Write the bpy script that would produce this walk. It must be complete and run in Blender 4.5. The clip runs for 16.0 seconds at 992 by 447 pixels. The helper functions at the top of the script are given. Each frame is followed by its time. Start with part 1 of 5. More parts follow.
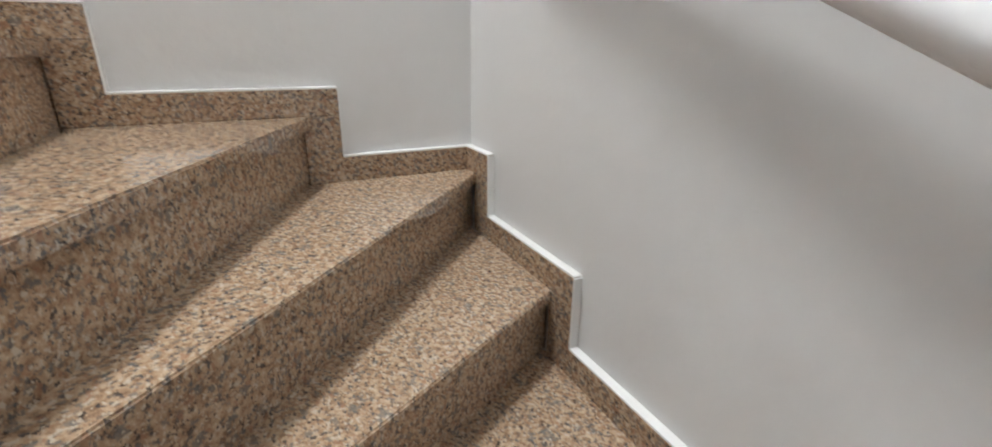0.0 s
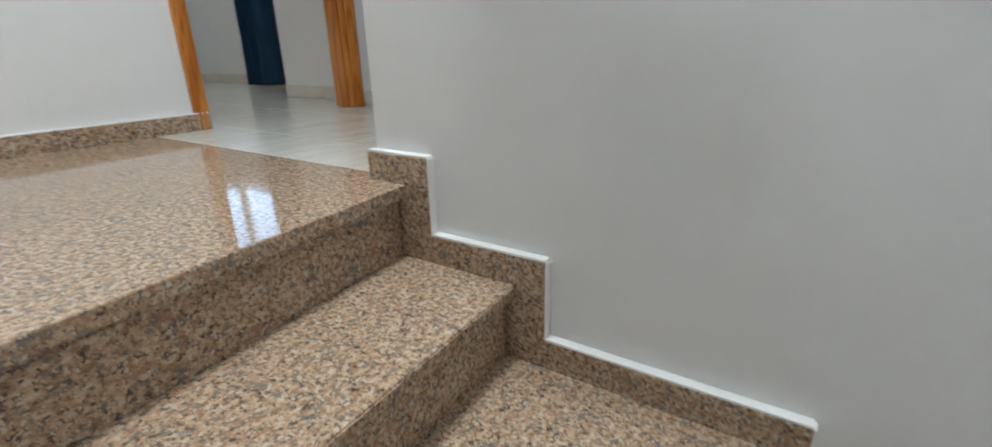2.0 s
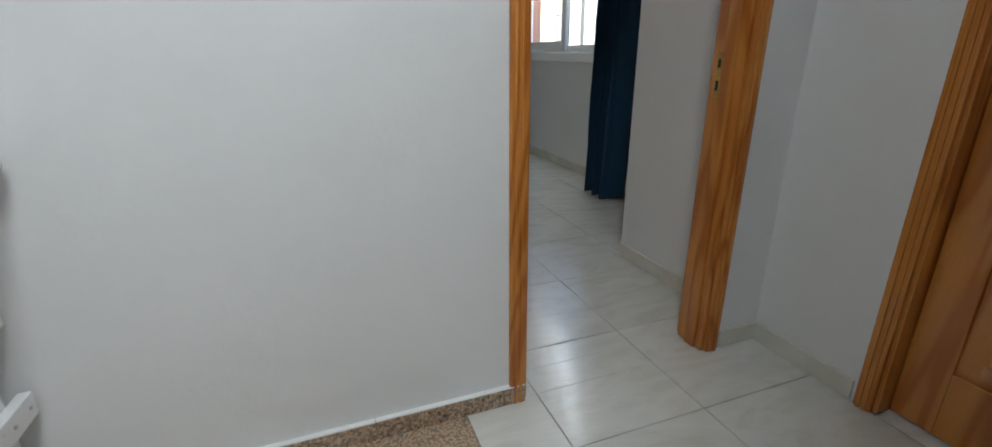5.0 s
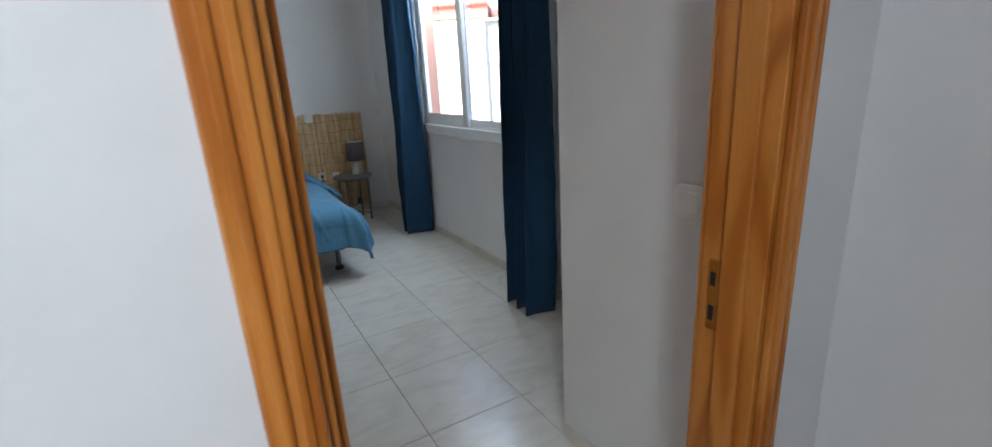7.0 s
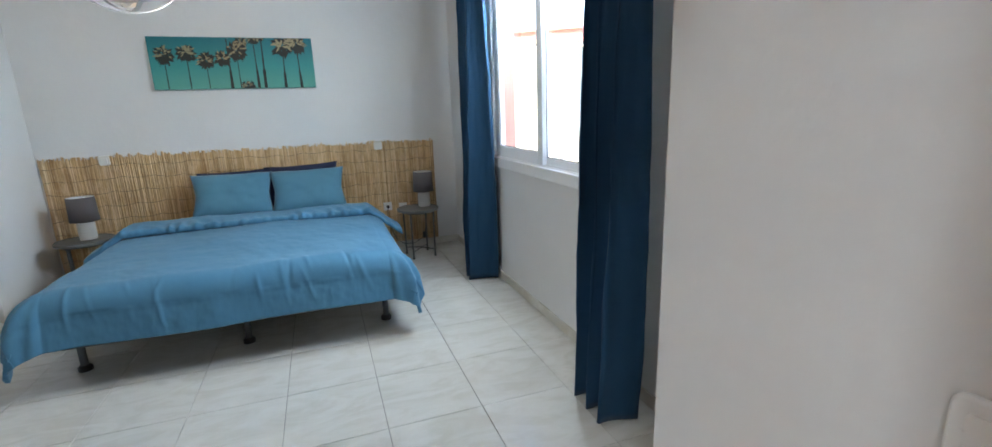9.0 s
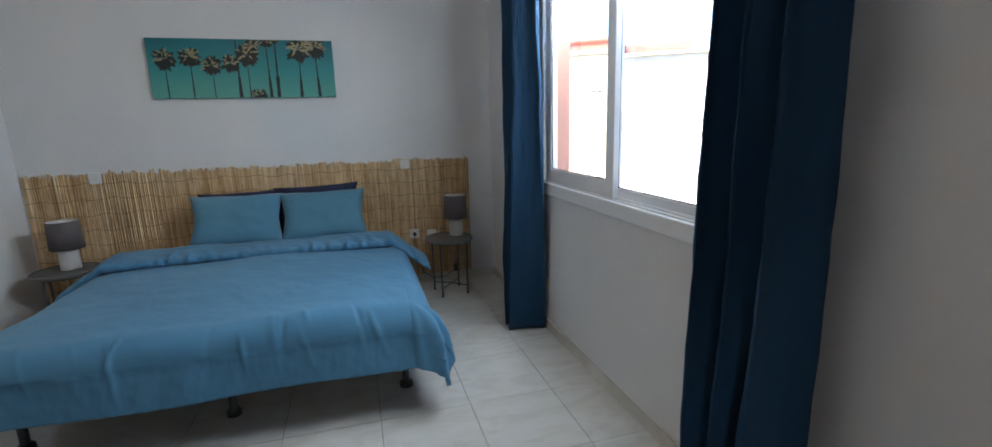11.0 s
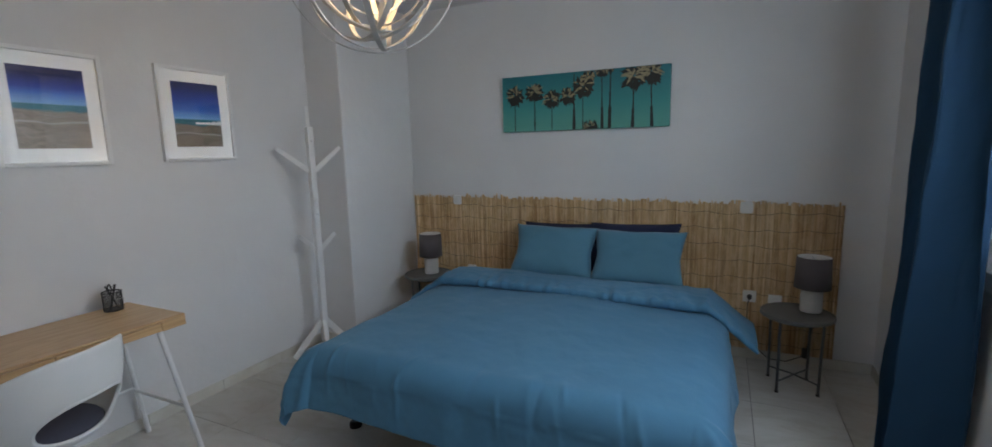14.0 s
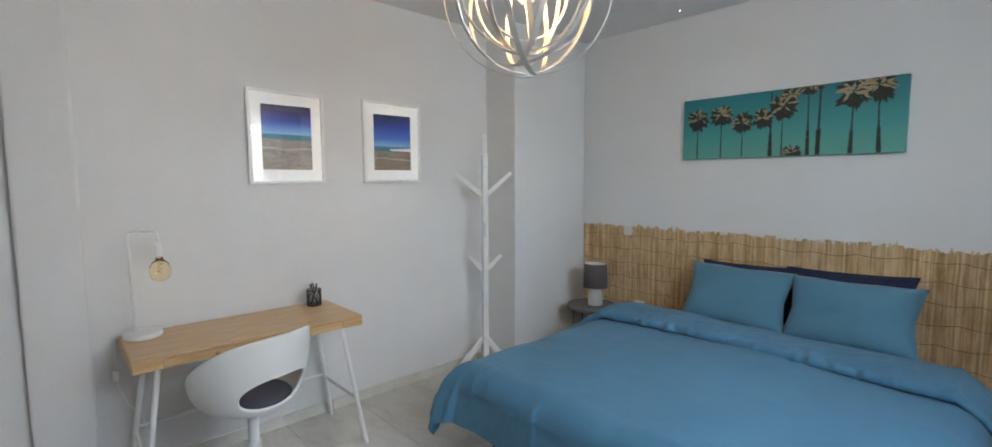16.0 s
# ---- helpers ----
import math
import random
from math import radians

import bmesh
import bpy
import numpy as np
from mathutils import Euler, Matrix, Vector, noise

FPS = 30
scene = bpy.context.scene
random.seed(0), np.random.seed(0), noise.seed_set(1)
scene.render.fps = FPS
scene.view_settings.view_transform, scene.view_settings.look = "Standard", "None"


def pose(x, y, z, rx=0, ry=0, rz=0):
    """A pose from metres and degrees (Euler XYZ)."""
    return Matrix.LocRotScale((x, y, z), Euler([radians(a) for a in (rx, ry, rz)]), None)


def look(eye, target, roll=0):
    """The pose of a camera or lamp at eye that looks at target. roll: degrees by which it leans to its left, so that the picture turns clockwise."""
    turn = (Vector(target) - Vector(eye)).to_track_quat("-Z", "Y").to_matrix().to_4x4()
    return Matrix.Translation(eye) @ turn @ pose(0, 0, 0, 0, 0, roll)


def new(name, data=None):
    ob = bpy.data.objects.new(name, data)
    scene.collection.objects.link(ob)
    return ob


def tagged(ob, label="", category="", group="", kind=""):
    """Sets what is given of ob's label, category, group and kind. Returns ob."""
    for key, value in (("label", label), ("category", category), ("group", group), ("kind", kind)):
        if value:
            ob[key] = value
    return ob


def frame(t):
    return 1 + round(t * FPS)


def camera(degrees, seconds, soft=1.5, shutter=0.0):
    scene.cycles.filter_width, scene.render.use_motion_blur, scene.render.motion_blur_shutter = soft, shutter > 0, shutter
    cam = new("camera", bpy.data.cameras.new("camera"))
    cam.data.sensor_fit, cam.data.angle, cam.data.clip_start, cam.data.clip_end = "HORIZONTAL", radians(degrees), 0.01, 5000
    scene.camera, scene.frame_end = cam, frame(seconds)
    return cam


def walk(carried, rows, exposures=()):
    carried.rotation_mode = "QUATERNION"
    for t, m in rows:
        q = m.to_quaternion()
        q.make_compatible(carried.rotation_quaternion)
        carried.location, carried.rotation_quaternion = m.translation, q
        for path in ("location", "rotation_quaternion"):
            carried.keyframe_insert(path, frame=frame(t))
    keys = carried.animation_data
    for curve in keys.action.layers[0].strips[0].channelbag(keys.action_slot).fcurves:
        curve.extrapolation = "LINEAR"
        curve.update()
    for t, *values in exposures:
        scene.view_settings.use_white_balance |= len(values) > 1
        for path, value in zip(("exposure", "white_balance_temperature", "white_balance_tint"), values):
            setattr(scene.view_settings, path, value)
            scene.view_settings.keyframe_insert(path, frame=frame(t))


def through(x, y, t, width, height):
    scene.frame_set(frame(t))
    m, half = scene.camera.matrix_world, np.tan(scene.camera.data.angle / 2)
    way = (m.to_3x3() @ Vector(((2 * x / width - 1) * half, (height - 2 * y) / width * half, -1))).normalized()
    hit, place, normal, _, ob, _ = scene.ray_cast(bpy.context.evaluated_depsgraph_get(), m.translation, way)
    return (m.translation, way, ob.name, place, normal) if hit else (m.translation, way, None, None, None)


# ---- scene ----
cam = camera(91.3, 16.0, 1.5, 0.2)
PATH = [
    (0, (-0.120, 0.413, -0.173), (1.566, -0.418, -0.856), 0.6),
    (0.5, (-0.009, 0.347, -0.068), (1.849, 0.011, -0.726), -1.6),
    (1, (0.114, 0.338, 0.046), (2.013, 0.289, -0.578), -1.6),
    (1.5, (0.261, 0.299, 0.181), (2.071, 0.740, -0.546), -0.4),
    (2, (0.398, 0.308, 0.272), (1.970, 1.335, -0.416), -1.2),
    (2.5, (0.505, 0.351, 0.409), (1.678, 1.802, -0.311), -1.6),
    (3, (0.620, 0.408, 0.502), (1.291, 2.155, -0.203), -0.9),
    (3.5, (0.65, 0.556, 0.65), (1.197, 2.346, -0.056), 0.8),
    (4, (0.708, 0.722, 0.78), (1.253, 2.521, 0.097), -0.7),
    (4.5, (0.782, 0.888, 0.922), (1.342, 2.684, 0.242), 0.4),
    (5, (0.846, 1.057, 1.036), (1.501, 2.826, 0.371), -0.5),
    (5.2, (0.847, 1.139, 1.063), (1.62, 2.867, 0.417), 0.9),
    (7.3, (1.423, 1.86, 1.381), (2.372, 3.532, 0.831), -3.4),
    (7.5, (1.484, 1.895, 1.374), (2.383, 3.597, 0.833), -2.2),
    (8, (1.605, 2.038, 1.405), (2.355, 3.817, 0.883), -2.2),
    (8.5, (1.670, 2.204, 1.411), (2.329, 4.028, 0.927), -2.0),
    (9, (1.704, 2.342, 1.405), (2.356, 4.176, 0.947), -2.0),
    (9.2, (1.757, 2.407, 1.385), (2.374, 4.262, 0.959), -1.9),
    (11.5, (1.889, 3.233, 1.43), (2.378, 5.129, 1.025), -1.2),
    (12, (1.958, 3.362, 1.419), (2.29, 5.292, 1.013), -0.9),
    (12.5, (1.962, 3.486, 1.439), (2.108, 5.442, 1.05), -1.2),
    (13, (1.984, 3.596, 1.444), (1.913, 5.559, 1.068), -1.8),
    (13.5, (1.976, 3.622, 1.509), (1.501, 5.528, 1.131), -2.0),
    (14, (2.11, 3.645, 1.54), (1.268, 5.433, 1.232), -1.4),
    (14.5, (2.193, 3.628, 1.536), (1.131, 5.309, 1.319), -1.5),
    (15, (2.247, 3.646, 1.534), (1.042, 5.23, 1.334), -1.4),
    (15.5, (2.231, 3.729, 1.524), (0.93, 5.235, 1.325), -0.9),
    (16, (2.191, 3.814, 1.52), (0.731, 5.17, 1.341), -0.3),
]
EXPOSURE = [(0, 3.25, 6850, 11), (1.0, 3.02, 6700, 8), (2.0, 2.78, 6500, 6), (3.0, 2.5, 6500, 6), (4.0, 2.25, 6450, 6), (5.0, 2.1, 6450, 6), (6.5, 2.35, 6250, 8), (7.4, 2.8, 6100, 10), (8.0, 3.2, 6150, 9), (8.5, 3.35, 6200, 9), (9.2, 3.2, 6250, 9), (11.4, 2.4, 6250, 12), (12.0, 2.05, 6250, 12), (12.5, 1.3, 6250, 12), (13.0, 0.4, 6150, 13), (13.5, 0.65, 6000, 13), (14.0, 2.15, 6300, 13), (14.5, 2.98, 6650, 14), (15.0, 2.92, 6600, 13), (16.0, 2.82, 6550, 12)]
walk(cam, [(t, look(eye, target, roll)) for t, eye, target, roll in PATH], EXPOSURE)

# ---- sky, sun and large lights ----
world = bpy.data.worlds.new("sky")
scene.world = world
world.use_nodes = True
wn = world.node_tree.nodes
sky = wn.new("ShaderNodeTexSky")
sky.sky_type = "NISHITA"
sky.sun_disc = False
sky.sun_elevation = radians(52)
sky.sun_rotation = radians(285)
world.node_tree.links.new(sky.outputs[0], wn["Background"].inputs[0])
wn["Background"].inputs[1].default_value = 0.15


XW_OPENING = 3.175     # middle of the window opening


def lamp(name, kind, energy, colour, m):
    data = bpy.data.lights.new(name, kind)
    data.energy, data.color = energy, colour
    ob = new(name, data)
    ob.matrix_world = m
    return data


sun = lamp("sun", "SUN", 5.0, (1.0, 0.95, 0.88), look((-8, -2, 12), (0, 0, 0)))
sun.angle = radians(0.5)
win_light = lamp("window_daylight", "AREA", 8.0, (0.80, 0.92, 1.0), look((XW_OPENING, 5.24, 2.29), (1.0, 6.0, 1.9)))
win_light.shape, win_light.size, win_light.size_y = "RECTANGLE", 1.7, 0.16
# Added lamp under an assumed, unseen skylight, to light the stairs.
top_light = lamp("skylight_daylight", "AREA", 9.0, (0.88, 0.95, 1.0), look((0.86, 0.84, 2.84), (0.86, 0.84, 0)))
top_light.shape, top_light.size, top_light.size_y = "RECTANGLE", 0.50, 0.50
bulb_light = lamp("pendant_glow", "POINT", 1.7, (1.0, 0.66, 0.30), pose(0.97, 5.10, 2.19))
bulb_light.shadow_soft_size = 0.045

# ---- materials ----


class Mat:
    """A node material with a principled surface and object-space texture coordinates."""

    def __init__(self, name, colour=(0.8, 0.8, 0.8), rough=0.5, metal=0.0, coat=0.0, spec=0.5):
        self.m = bpy.data.materials.new(name)
        self.m.use_nodes = True
        self.t = self.m.node_tree
        self.b = self.t.nodes["Principled BSDF"]
        self.b.inputs["Base Color"].default_value = (*colour, 1)
        self.b.inputs["Roughness"].default_value = rough
        self.b.inputs["Metallic"].default_value = metal
        self.b.inputs["Coat Weight"].default_value = coat
        self.b.inputs["Specular IOR Level"].default_value = spec
        self.c = self.n("ShaderNodeNewGeometry").outputs["Position"]

    def n(self, kind, **kw):
        node = self.t.nodes.new(kind)
        for key, v in kw.items():
            node.inputs[key].default_value = v
        return node

    def link(self, a, b):
        self.t.links.new(a, b)

    def local(self, stretch=(1, 1, 1)):
        co = self.n("ShaderNodeTexCoord").outputs["Object"]
        mp = self.n("ShaderNodeMapping", Scale=stretch)
        self.link(co, mp.inputs[0])
        return mp.outputs[0]

    def placed(self, stretch=(1, 1, 1)):
        mp = self.n("ShaderNodeMapping", Scale=stretch)
        self.link(self.c, mp.inputs[0])
        return mp.outputs[0]

    def noise(self, scale, detail=4.0, co=None, rough=0.55, distort=0.0):
        nd = self.n("ShaderNodeTexNoise", Scale=scale, Detail=detail, Roughness=rough, Distortion=distort)
        self.link(co or self.c, nd.inputs["Vector"])
        return nd.outputs["Fac"]

    def ramp(self, fac, stops, smooth=True):
        r = self.n("ShaderNodeValToRGB")
        e = r.color_ramp.elements
        while len(e) < len(stops):
            e.new(0.5)
        for el, (p, col) in zip(e, stops):
            el.position = p
            el.color = (*col, 1) if len(col) == 3 else col
        if not smooth:
            r.color_ramp.interpolation = "CONSTANT"
        self.link(fac, r.inputs[0])
        return r.outputs[0]

    def mix(self, fac, a, b, mode="MIX"):
        x = self.t.nodes.new("ShaderNodeMix")
        x.data_type, x.blend_type = "RGBA", mode
        for sock, v in ((x.inputs[0], fac), (x.inputs[6], a), (x.inputs[7], b)):
            if isinstance(v, (int, float)):
                sock.default_value = v
            elif isinstance(v, tuple):
                sock.default_value = (*v, 1)
            else:
                self.link(v, sock)
        return x.outputs[2]

    def colour(self, sock):
        self.link(sock, self.b.inputs["Base Color"])
        return self

    def rough(self, fac, lo, hi):
        r = self.n("ShaderNodeMapRange")
        r.inputs["To Min"].default_value, r.inputs["To Max"].default_value = lo, hi
        self.link(fac, r.inputs["Value"])
        self.link(r.outputs[0], self.b.inputs["Roughness"])
        return self

    def bump(self, fac, strength, distance=0.01):
        b = self.n("ShaderNodeBump", Strength=strength, Distance=distance)
        self.link(fac, b.inputs["Height"])
        old = self.b.inputs["Normal"].links
        if old:
            self.link(old[0].from_socket, b.inputs["Normal"])
        self.link(b.outputs[0], self.b.inputs["Normal"])
        return self

    def rand(self):
        return self.n("ShaderNodeObjectInfo").outputs["Random"]


def painted_wall(name, a, b):
    w = Mat(name, a, 0.62, spec=0.35)
    w.colour(w.mix(w.ramp(w.noise(1.6, 5), [(0.3, (0, 0, 0)), (0.75, (1, 1, 1))]), a, b))
    w.bump(w.noise(9, 3), 0.14, 0.02)
    w.bump(w.noise(55, 3), 0.12, 0.004)
    pits = w.ramp(w.noise(48, 1.5), [(0.70, (0, 0, 0)), (0.78, (1, 1, 1))])
    w.bump(pits, 0.12, 0.002)
    return w.m


WALL = painted_wall("wall_paint", (0.73, 0.725, 0.72), (0.69, 0.685, 0.68))
CEIL = painted_wall("ceiling_paint", (0.80, 0.80, 0.80), (0.76, 0.76, 0.76))

g = Mat("granite", rough=0.22, spec=0.5)
base = g.ramp(g.noise(96, 3, rough=0.64), [(0.34, (0.228, 0.137, 0.084)), (0.45, (0.381, 0.246, 0.155)), (0.55, (0.477, 0.335, 0.223)), (0.68, (0.594, 0.458, 0.326))])
dark = g.ramp(g.noise(125, 3, rough=0.66), [(0.53, (0, 0, 0)), (0.60, (0.92, 0.92, 0.92))])
tint = g.ramp(g.noise(60, 2), [(0.35, (0.018, 0.018, 0.02)), (0.65, (0.15, 0.148, 0.145))])
c1 = g.mix(dark, base, tint)
shift = g.n("ShaderNodeVectorMath")
shift.inputs[1].default_value = (3.7, 9.1, 5.3)
g.link(g.c, shift.inputs[0])
grey = g.ramp(g.noise(46, 3, shift.outputs[0], 0.7), [(0.56, (0, 0, 0)), (0.64, (0.75, 0.75, 0.75))])
c1 = g.mix(grey, c1, (0.155, 0.155, 0.15))
pale = g.ramp(g.noise(130, 2, shift.outputs[0]), [(0.585, (0, 0, 0)), (0.635, (0.85, 0.85, 0.85))])
c1 = g.mix(pale, c1, (0.58, 0.49, 0.39))
rust = g.ramp(g.noise(70, 2, g.placed((1, 1.3, 0.8))), [(0.60, (0, 0, 0)), (0.68, (0.7, 0.7, 0.7))])
c1 = g.mix(rust, c1, (0.34, 0.175, 0.105))
c1 = g.mix(g.ramp(g.noise(2.2, 3), [(0.3, (0, 0, 0)), (0.7, (0.18, 0.18, 0.18))]), c1, (0.20, 0.13, 0.09))
g.colour(c1)
g.rough(g.noise(30, 3), 0.045, 0.10)
g.bump(g.noise(120, 2), 0.02, 0.002)
GRANITE = g.m

t_ = Mat("cream_floor_tile", rough=0.1, spec=0.55)
veins = t_.ramp(t_.noise(3.0, 8, t_.placed((1, 2.4, 1)), 0.62, 1.6), [(0.38, (0.56, 0.54, 0.49)), (0.52, (0.62, 0.605, 0.565)), (0.68, (0.66, 0.65, 0.615))])
tone = t_.mix(0.10, veins, t_.ramp(t_.rand(), [(0, (0.62, 0.59, 0.53)), (1, (0.86, 0.84, 0.79))]))
t_.colour(tone)
t_.rough(t_.noise(7, 4), 0.025, 0.07)
t_.bump(t_.noise(12, 5, t_.placed((1, 3.4, 1)), 0.6, 1.2), 0.26, 0.006)
TILE = t_.m
GROUT = Mat("grey_grout", (0.27, 0.255, 0.23), 0.9)
GROUT.bump(GROUT.noise(200, 2), 0.3, 0.002)
GROUT = GROUT.m
sk = Mat("cream_skirting_tile", rough=0.25)
sk.colour(sk.ramp(sk.noise(6, 6), [(0.35, (0.60, 0.57, 0.50)), (0.65, (0.70, 0.68, 0.62))]))
SKIRT = sk.m


def wood(name, dark, mid, light, stretch, rough=0.28, coat=0.4, rings=5.0):
    w = Mat(name, mid, rough, coat=coat)
    off = w.n("ShaderNodeVectorMath")
    w.link(w.placed(stretch), off.inputs[0])
    rnd = w.n("ShaderNodeCombineXYZ")
    w.link(w.rand(), rnd.inputs[0])
    w.link(w.rand(), rnd.inputs[1])
    sc = w.n("ShaderNodeVectorMath")
    sc.operation = "SCALE"
    sc.inputs["Scale"].default_value = 7.0
    w.link(rnd.outputs[0], sc.inputs[0])
    w.link(sc.outputs[0], off.inputs[1])
    v = off.outputs[0]
    broad = w.noise(rings, 1.5, v, 0.45, 1.2)
    wave = w.n("ShaderNodeMath")
    wave.operation = "MULTIPLY"
    wave.inputs[1].default_value = 30.0
    w.link(broad, wave.inputs[0])
    sn = w.n("ShaderNodeMath")
    sn.operation = "SINE"
    w.link(wave.outputs[0], sn.inputs[0])
    half = w.n("ShaderNodeMapRange", **{"From Min": -1.0, "From Max": 1.0})
    w.link(sn.outputs[0], half.inputs["Value"])
    grain = w.ramp(half.outputs[0], [(0.0, light), (0.6, mid), (1.0, dark)])
    fine = w.noise(rings * 40, 3, v, 0.6)
    w.colour(w.mix(w.ramp(fine, [(0.35, (0, 0, 0)), (0.8, (0.35, 0.35, 0.35))]), grain, dark))
    w.rough(fine, rough - 0.06, rough + 0.10)
    w.bump(fine, 0.05, 0.001)
    return w.m


PINE = wood("varnished_pine", (0.40, 0.125, 0.018), (0.52, 0.190, 0.032), (0.58, 0.230, 0.045), (2.0, 2.0, 0.30), 0.20, 0.40, 3.0)
BAMBOO = wood("bamboo_top", (0.54, 0.335, 0.155), (0.59, 0.38, 0.185), (0.63, 0.415, 0.21), (3.0, 0.25, 3.0), 0.34, 0.15, 5.0)
BROWN = wood("brown_door_wood", (0.10, 0.035, 0.014), (0.17, 0.062, 0.025), (0.21, 0.08, 0.033), (2.2, 2.2, 0.22), 0.4, 0.1, 3.0)


def plain(name, colour, rough=0.45, metal=0.0, grain=60.0, vary=0.06, bump=0.03, coat=0.0):
    p = Mat(name, colour, rough, metal, coat)
    lo = tuple(max(0, c * (1 - vary)) for c in colour)
    hi = tuple(min(1, c * (1 + vary)) for c in colour)
    p.colour(p.mix(p.noise(4, 5), lo, hi))
    f = p.noise(grain, 3)
    p.rough(f, max(0.03, rough - 0.07), rough + 0.07)
    p.bump(f, bump, 0.003)
    return p.m


WHITE = plain("white_lacquer", (0.78, 0.78, 0.77), 0.35)
WHITE_METAL = plain("white_powder_coat", (0.80, 0.80, 0.80), 0.3, coat=0.1)
PVC = plain("white_window_profile", (0.80, 0.81, 0.82), 0.34, bump=0.0)
PLASTIC = plain("white_plastic", (0.80, 0.80, 0.78), 0.3, bump=0.0)
CHAIR = plain("chair_shell_plastic", (0.78, 0.79, 0.78), 0.38, bump=0.01)
DARK_METAL = plain("dark_grey_metal", (0.10, 0.105, 0.11), 0.42, 0.4)
BLACK = plain("black_metal", (0.015, 0.015, 0.016), 0.4)
BRASS = plain("polished_brass", (0.78, 0.52, 0.16), 0.22, 1.0)
STEEL = plain("steel", (0.55, 0.55, 0.55), 0.3, 1.0)
CONCRETE = plain("pale_concrete", (0.55, 0.53, 0.50), 0.8, grain=40, vary=0.12, bump=0.2)
NAVY = plain("navy_cotton", (0.012, 0.018, 0.055), 0.85, grain=300, bump=0.1)
SEAT = plain("dark_seat_cushion", (0.075, 0.075, 0.105), 0.85, grain=300, bump=0.15)
MATTRESS = plain("white_mattress", (0.7, 0.7, 0.68), 0.8, grain=200)
TABLE = plain("speckled_grey_table", (0.13, 0.13, 0.125), 0.45, grain=120, vary=0.3)


def cloth(name, colour, weave=700, rough=0.85, sheen=0.15, through=0.0, crumple=1.0):
    p = Mat(name, colour, rough, spec=0.2)
    p.b.inputs["Sheen Weight"].default_value = sheen
    p.b.inputs["Sheen Roughness"].default_value = 0.5
    lo = tuple(c * 0.90 for c in colour)
    hi = tuple(min(1, c * 1.08) for c in colour)
    p.colour(p.mix(p.noise(5, 4), lo, hi))
    p.bump(p.noise(weave, 2), 0.12, 0.001)
    p.bump(p.noise(14, 4, distort=0.6), 0.16 * crumple, 0.012)
    p.bump(p.noise(34, 3, p.placed((1, 0.5, 0.35)), distort=1.5), 0.12 * crumple, 0.006)
    if through:
        tr = p.n("ShaderNodeBsdfTranslucent")
        tr.inputs[0].default_value = (*colour, 1)
        ms = p.n("ShaderNodeMixShader")
        ms.inputs[0].default_value = through
        p.link(p.b.outputs[0], ms.inputs[1])
        p.link(tr.outputs[0], ms.inputs[2])
        p.link(ms.outputs[0], p.t.nodes["Material Output"].inputs[0])
    return p.m


DUVET = cloth("blue_cotton", (0.078, 0.214, 0.340), 700, 0.72, 0.12, 0.0, 0.45)
PILLOW = cloth("blue_pillow_cotton", (0.086, 0.218, 0.308), 700, 0.7, 0.2, 0.0, 0.7)
CURTAIN = cloth("dark_blue_curtain", (0.018, 0.062, 0.125), 500, 0.8, 0.1, 0.22)
SHADE = cloth("taupe_lamp_shade", (0.135, 0.115, 0.115), 600, 0.85, 0.1, 0.1)
SHADE_IN = plain("white_shade_lining", (0.75, 0.73, 0.70), 0.7)

r_ = Mat("dry_reed", rough=0.55)
isl = r_.n("ShaderNodeNewGeometry").outputs["Random Per Island"]
r_c = r_.ramp(isl, [(0.0, (0.45, 0.285, 0.13)), (0.2, (0.62, 0.445, 0.235)), (0.7, (0.70, 0.53, 0.315)), (0.96, (0.80, 0.67, 0.46)), (1.0, (0.44, 0.27, 0.12))])
r_c = r_.mix(r_.ramp(r_.noise(11, 5, r_.placed((1.4, 1, 0.6)), 0.7), [(0.42, (0, 0, 0)), (0.75, (0.6, 0.6, 0.6))]), r_c, (0.34, 0.19, 0.08))
r_c = r_.mix(r_.ramp(r_.noise(6, 5, r_.placed((3, 1, 1.2)), 0.7), [(0.46, (0, 0, 0)), (0.72, (0.75, 0.75, 0.75))]), r_c, (0.78, 0.65, 0.45))
r_c = r_.mix(r_.ramp(r_.noise(45, 3, r_.placed((1, 1, 0.08))), [(0.5, (0, 0, 0)), (0.75, (0.7, 0.7, 0.7))]), r_c, (0.30, 0.17, 0.075))
r_c = r_.mix(0.6, r_c, (1.0, 0.88, 0.72), "MULTIPLY")
r_.colour(r_c)
r_.bump(r_.noise(150, 2, r_.placed((1, 1, 0.1))), 0.2, 0.002)
REED = r_.m


def glass(name, tint=(1, 1, 1), rough=0.0):
    m = bpy.data.materials.new(name)
    m.use_nodes = True
    b = m.node_tree.nodes["Principled BSDF"]
    b.inputs["Base Color"].default_value = (*tint, 1)
    b.inputs["Roughness"].default_value = rough
    b.inputs["Transmission Weight"].default_value = 1.0
    b.inputs["IOR"].default_value = 1.45
    return m


GLASS = glass("window_glass")
# Opaque white: this pane keeps the sun out and lets no daylight through.
OPAQUE_PANE = plain("opaque_white_pane", (0.8, 0.8, 0.8), 0.5)
AMBER = glass("amber_bulb_glass", (1.0, 0.86, 0.58))


def glow(name, colour, strength):
    m = bpy.data.materials.new(name)
    m.use_nodes = True
    b = m.node_tree.nodes["Principled BSDF"]
    b.inputs["Emission Color"].default_value = (*colour, 1)
    b.inputs["Emission Strength"].default_value = strength
    return m


BULB = glow("lit_bulb", (1.0, 0.72, 0.30), 0.2)

# ---- building tools ----


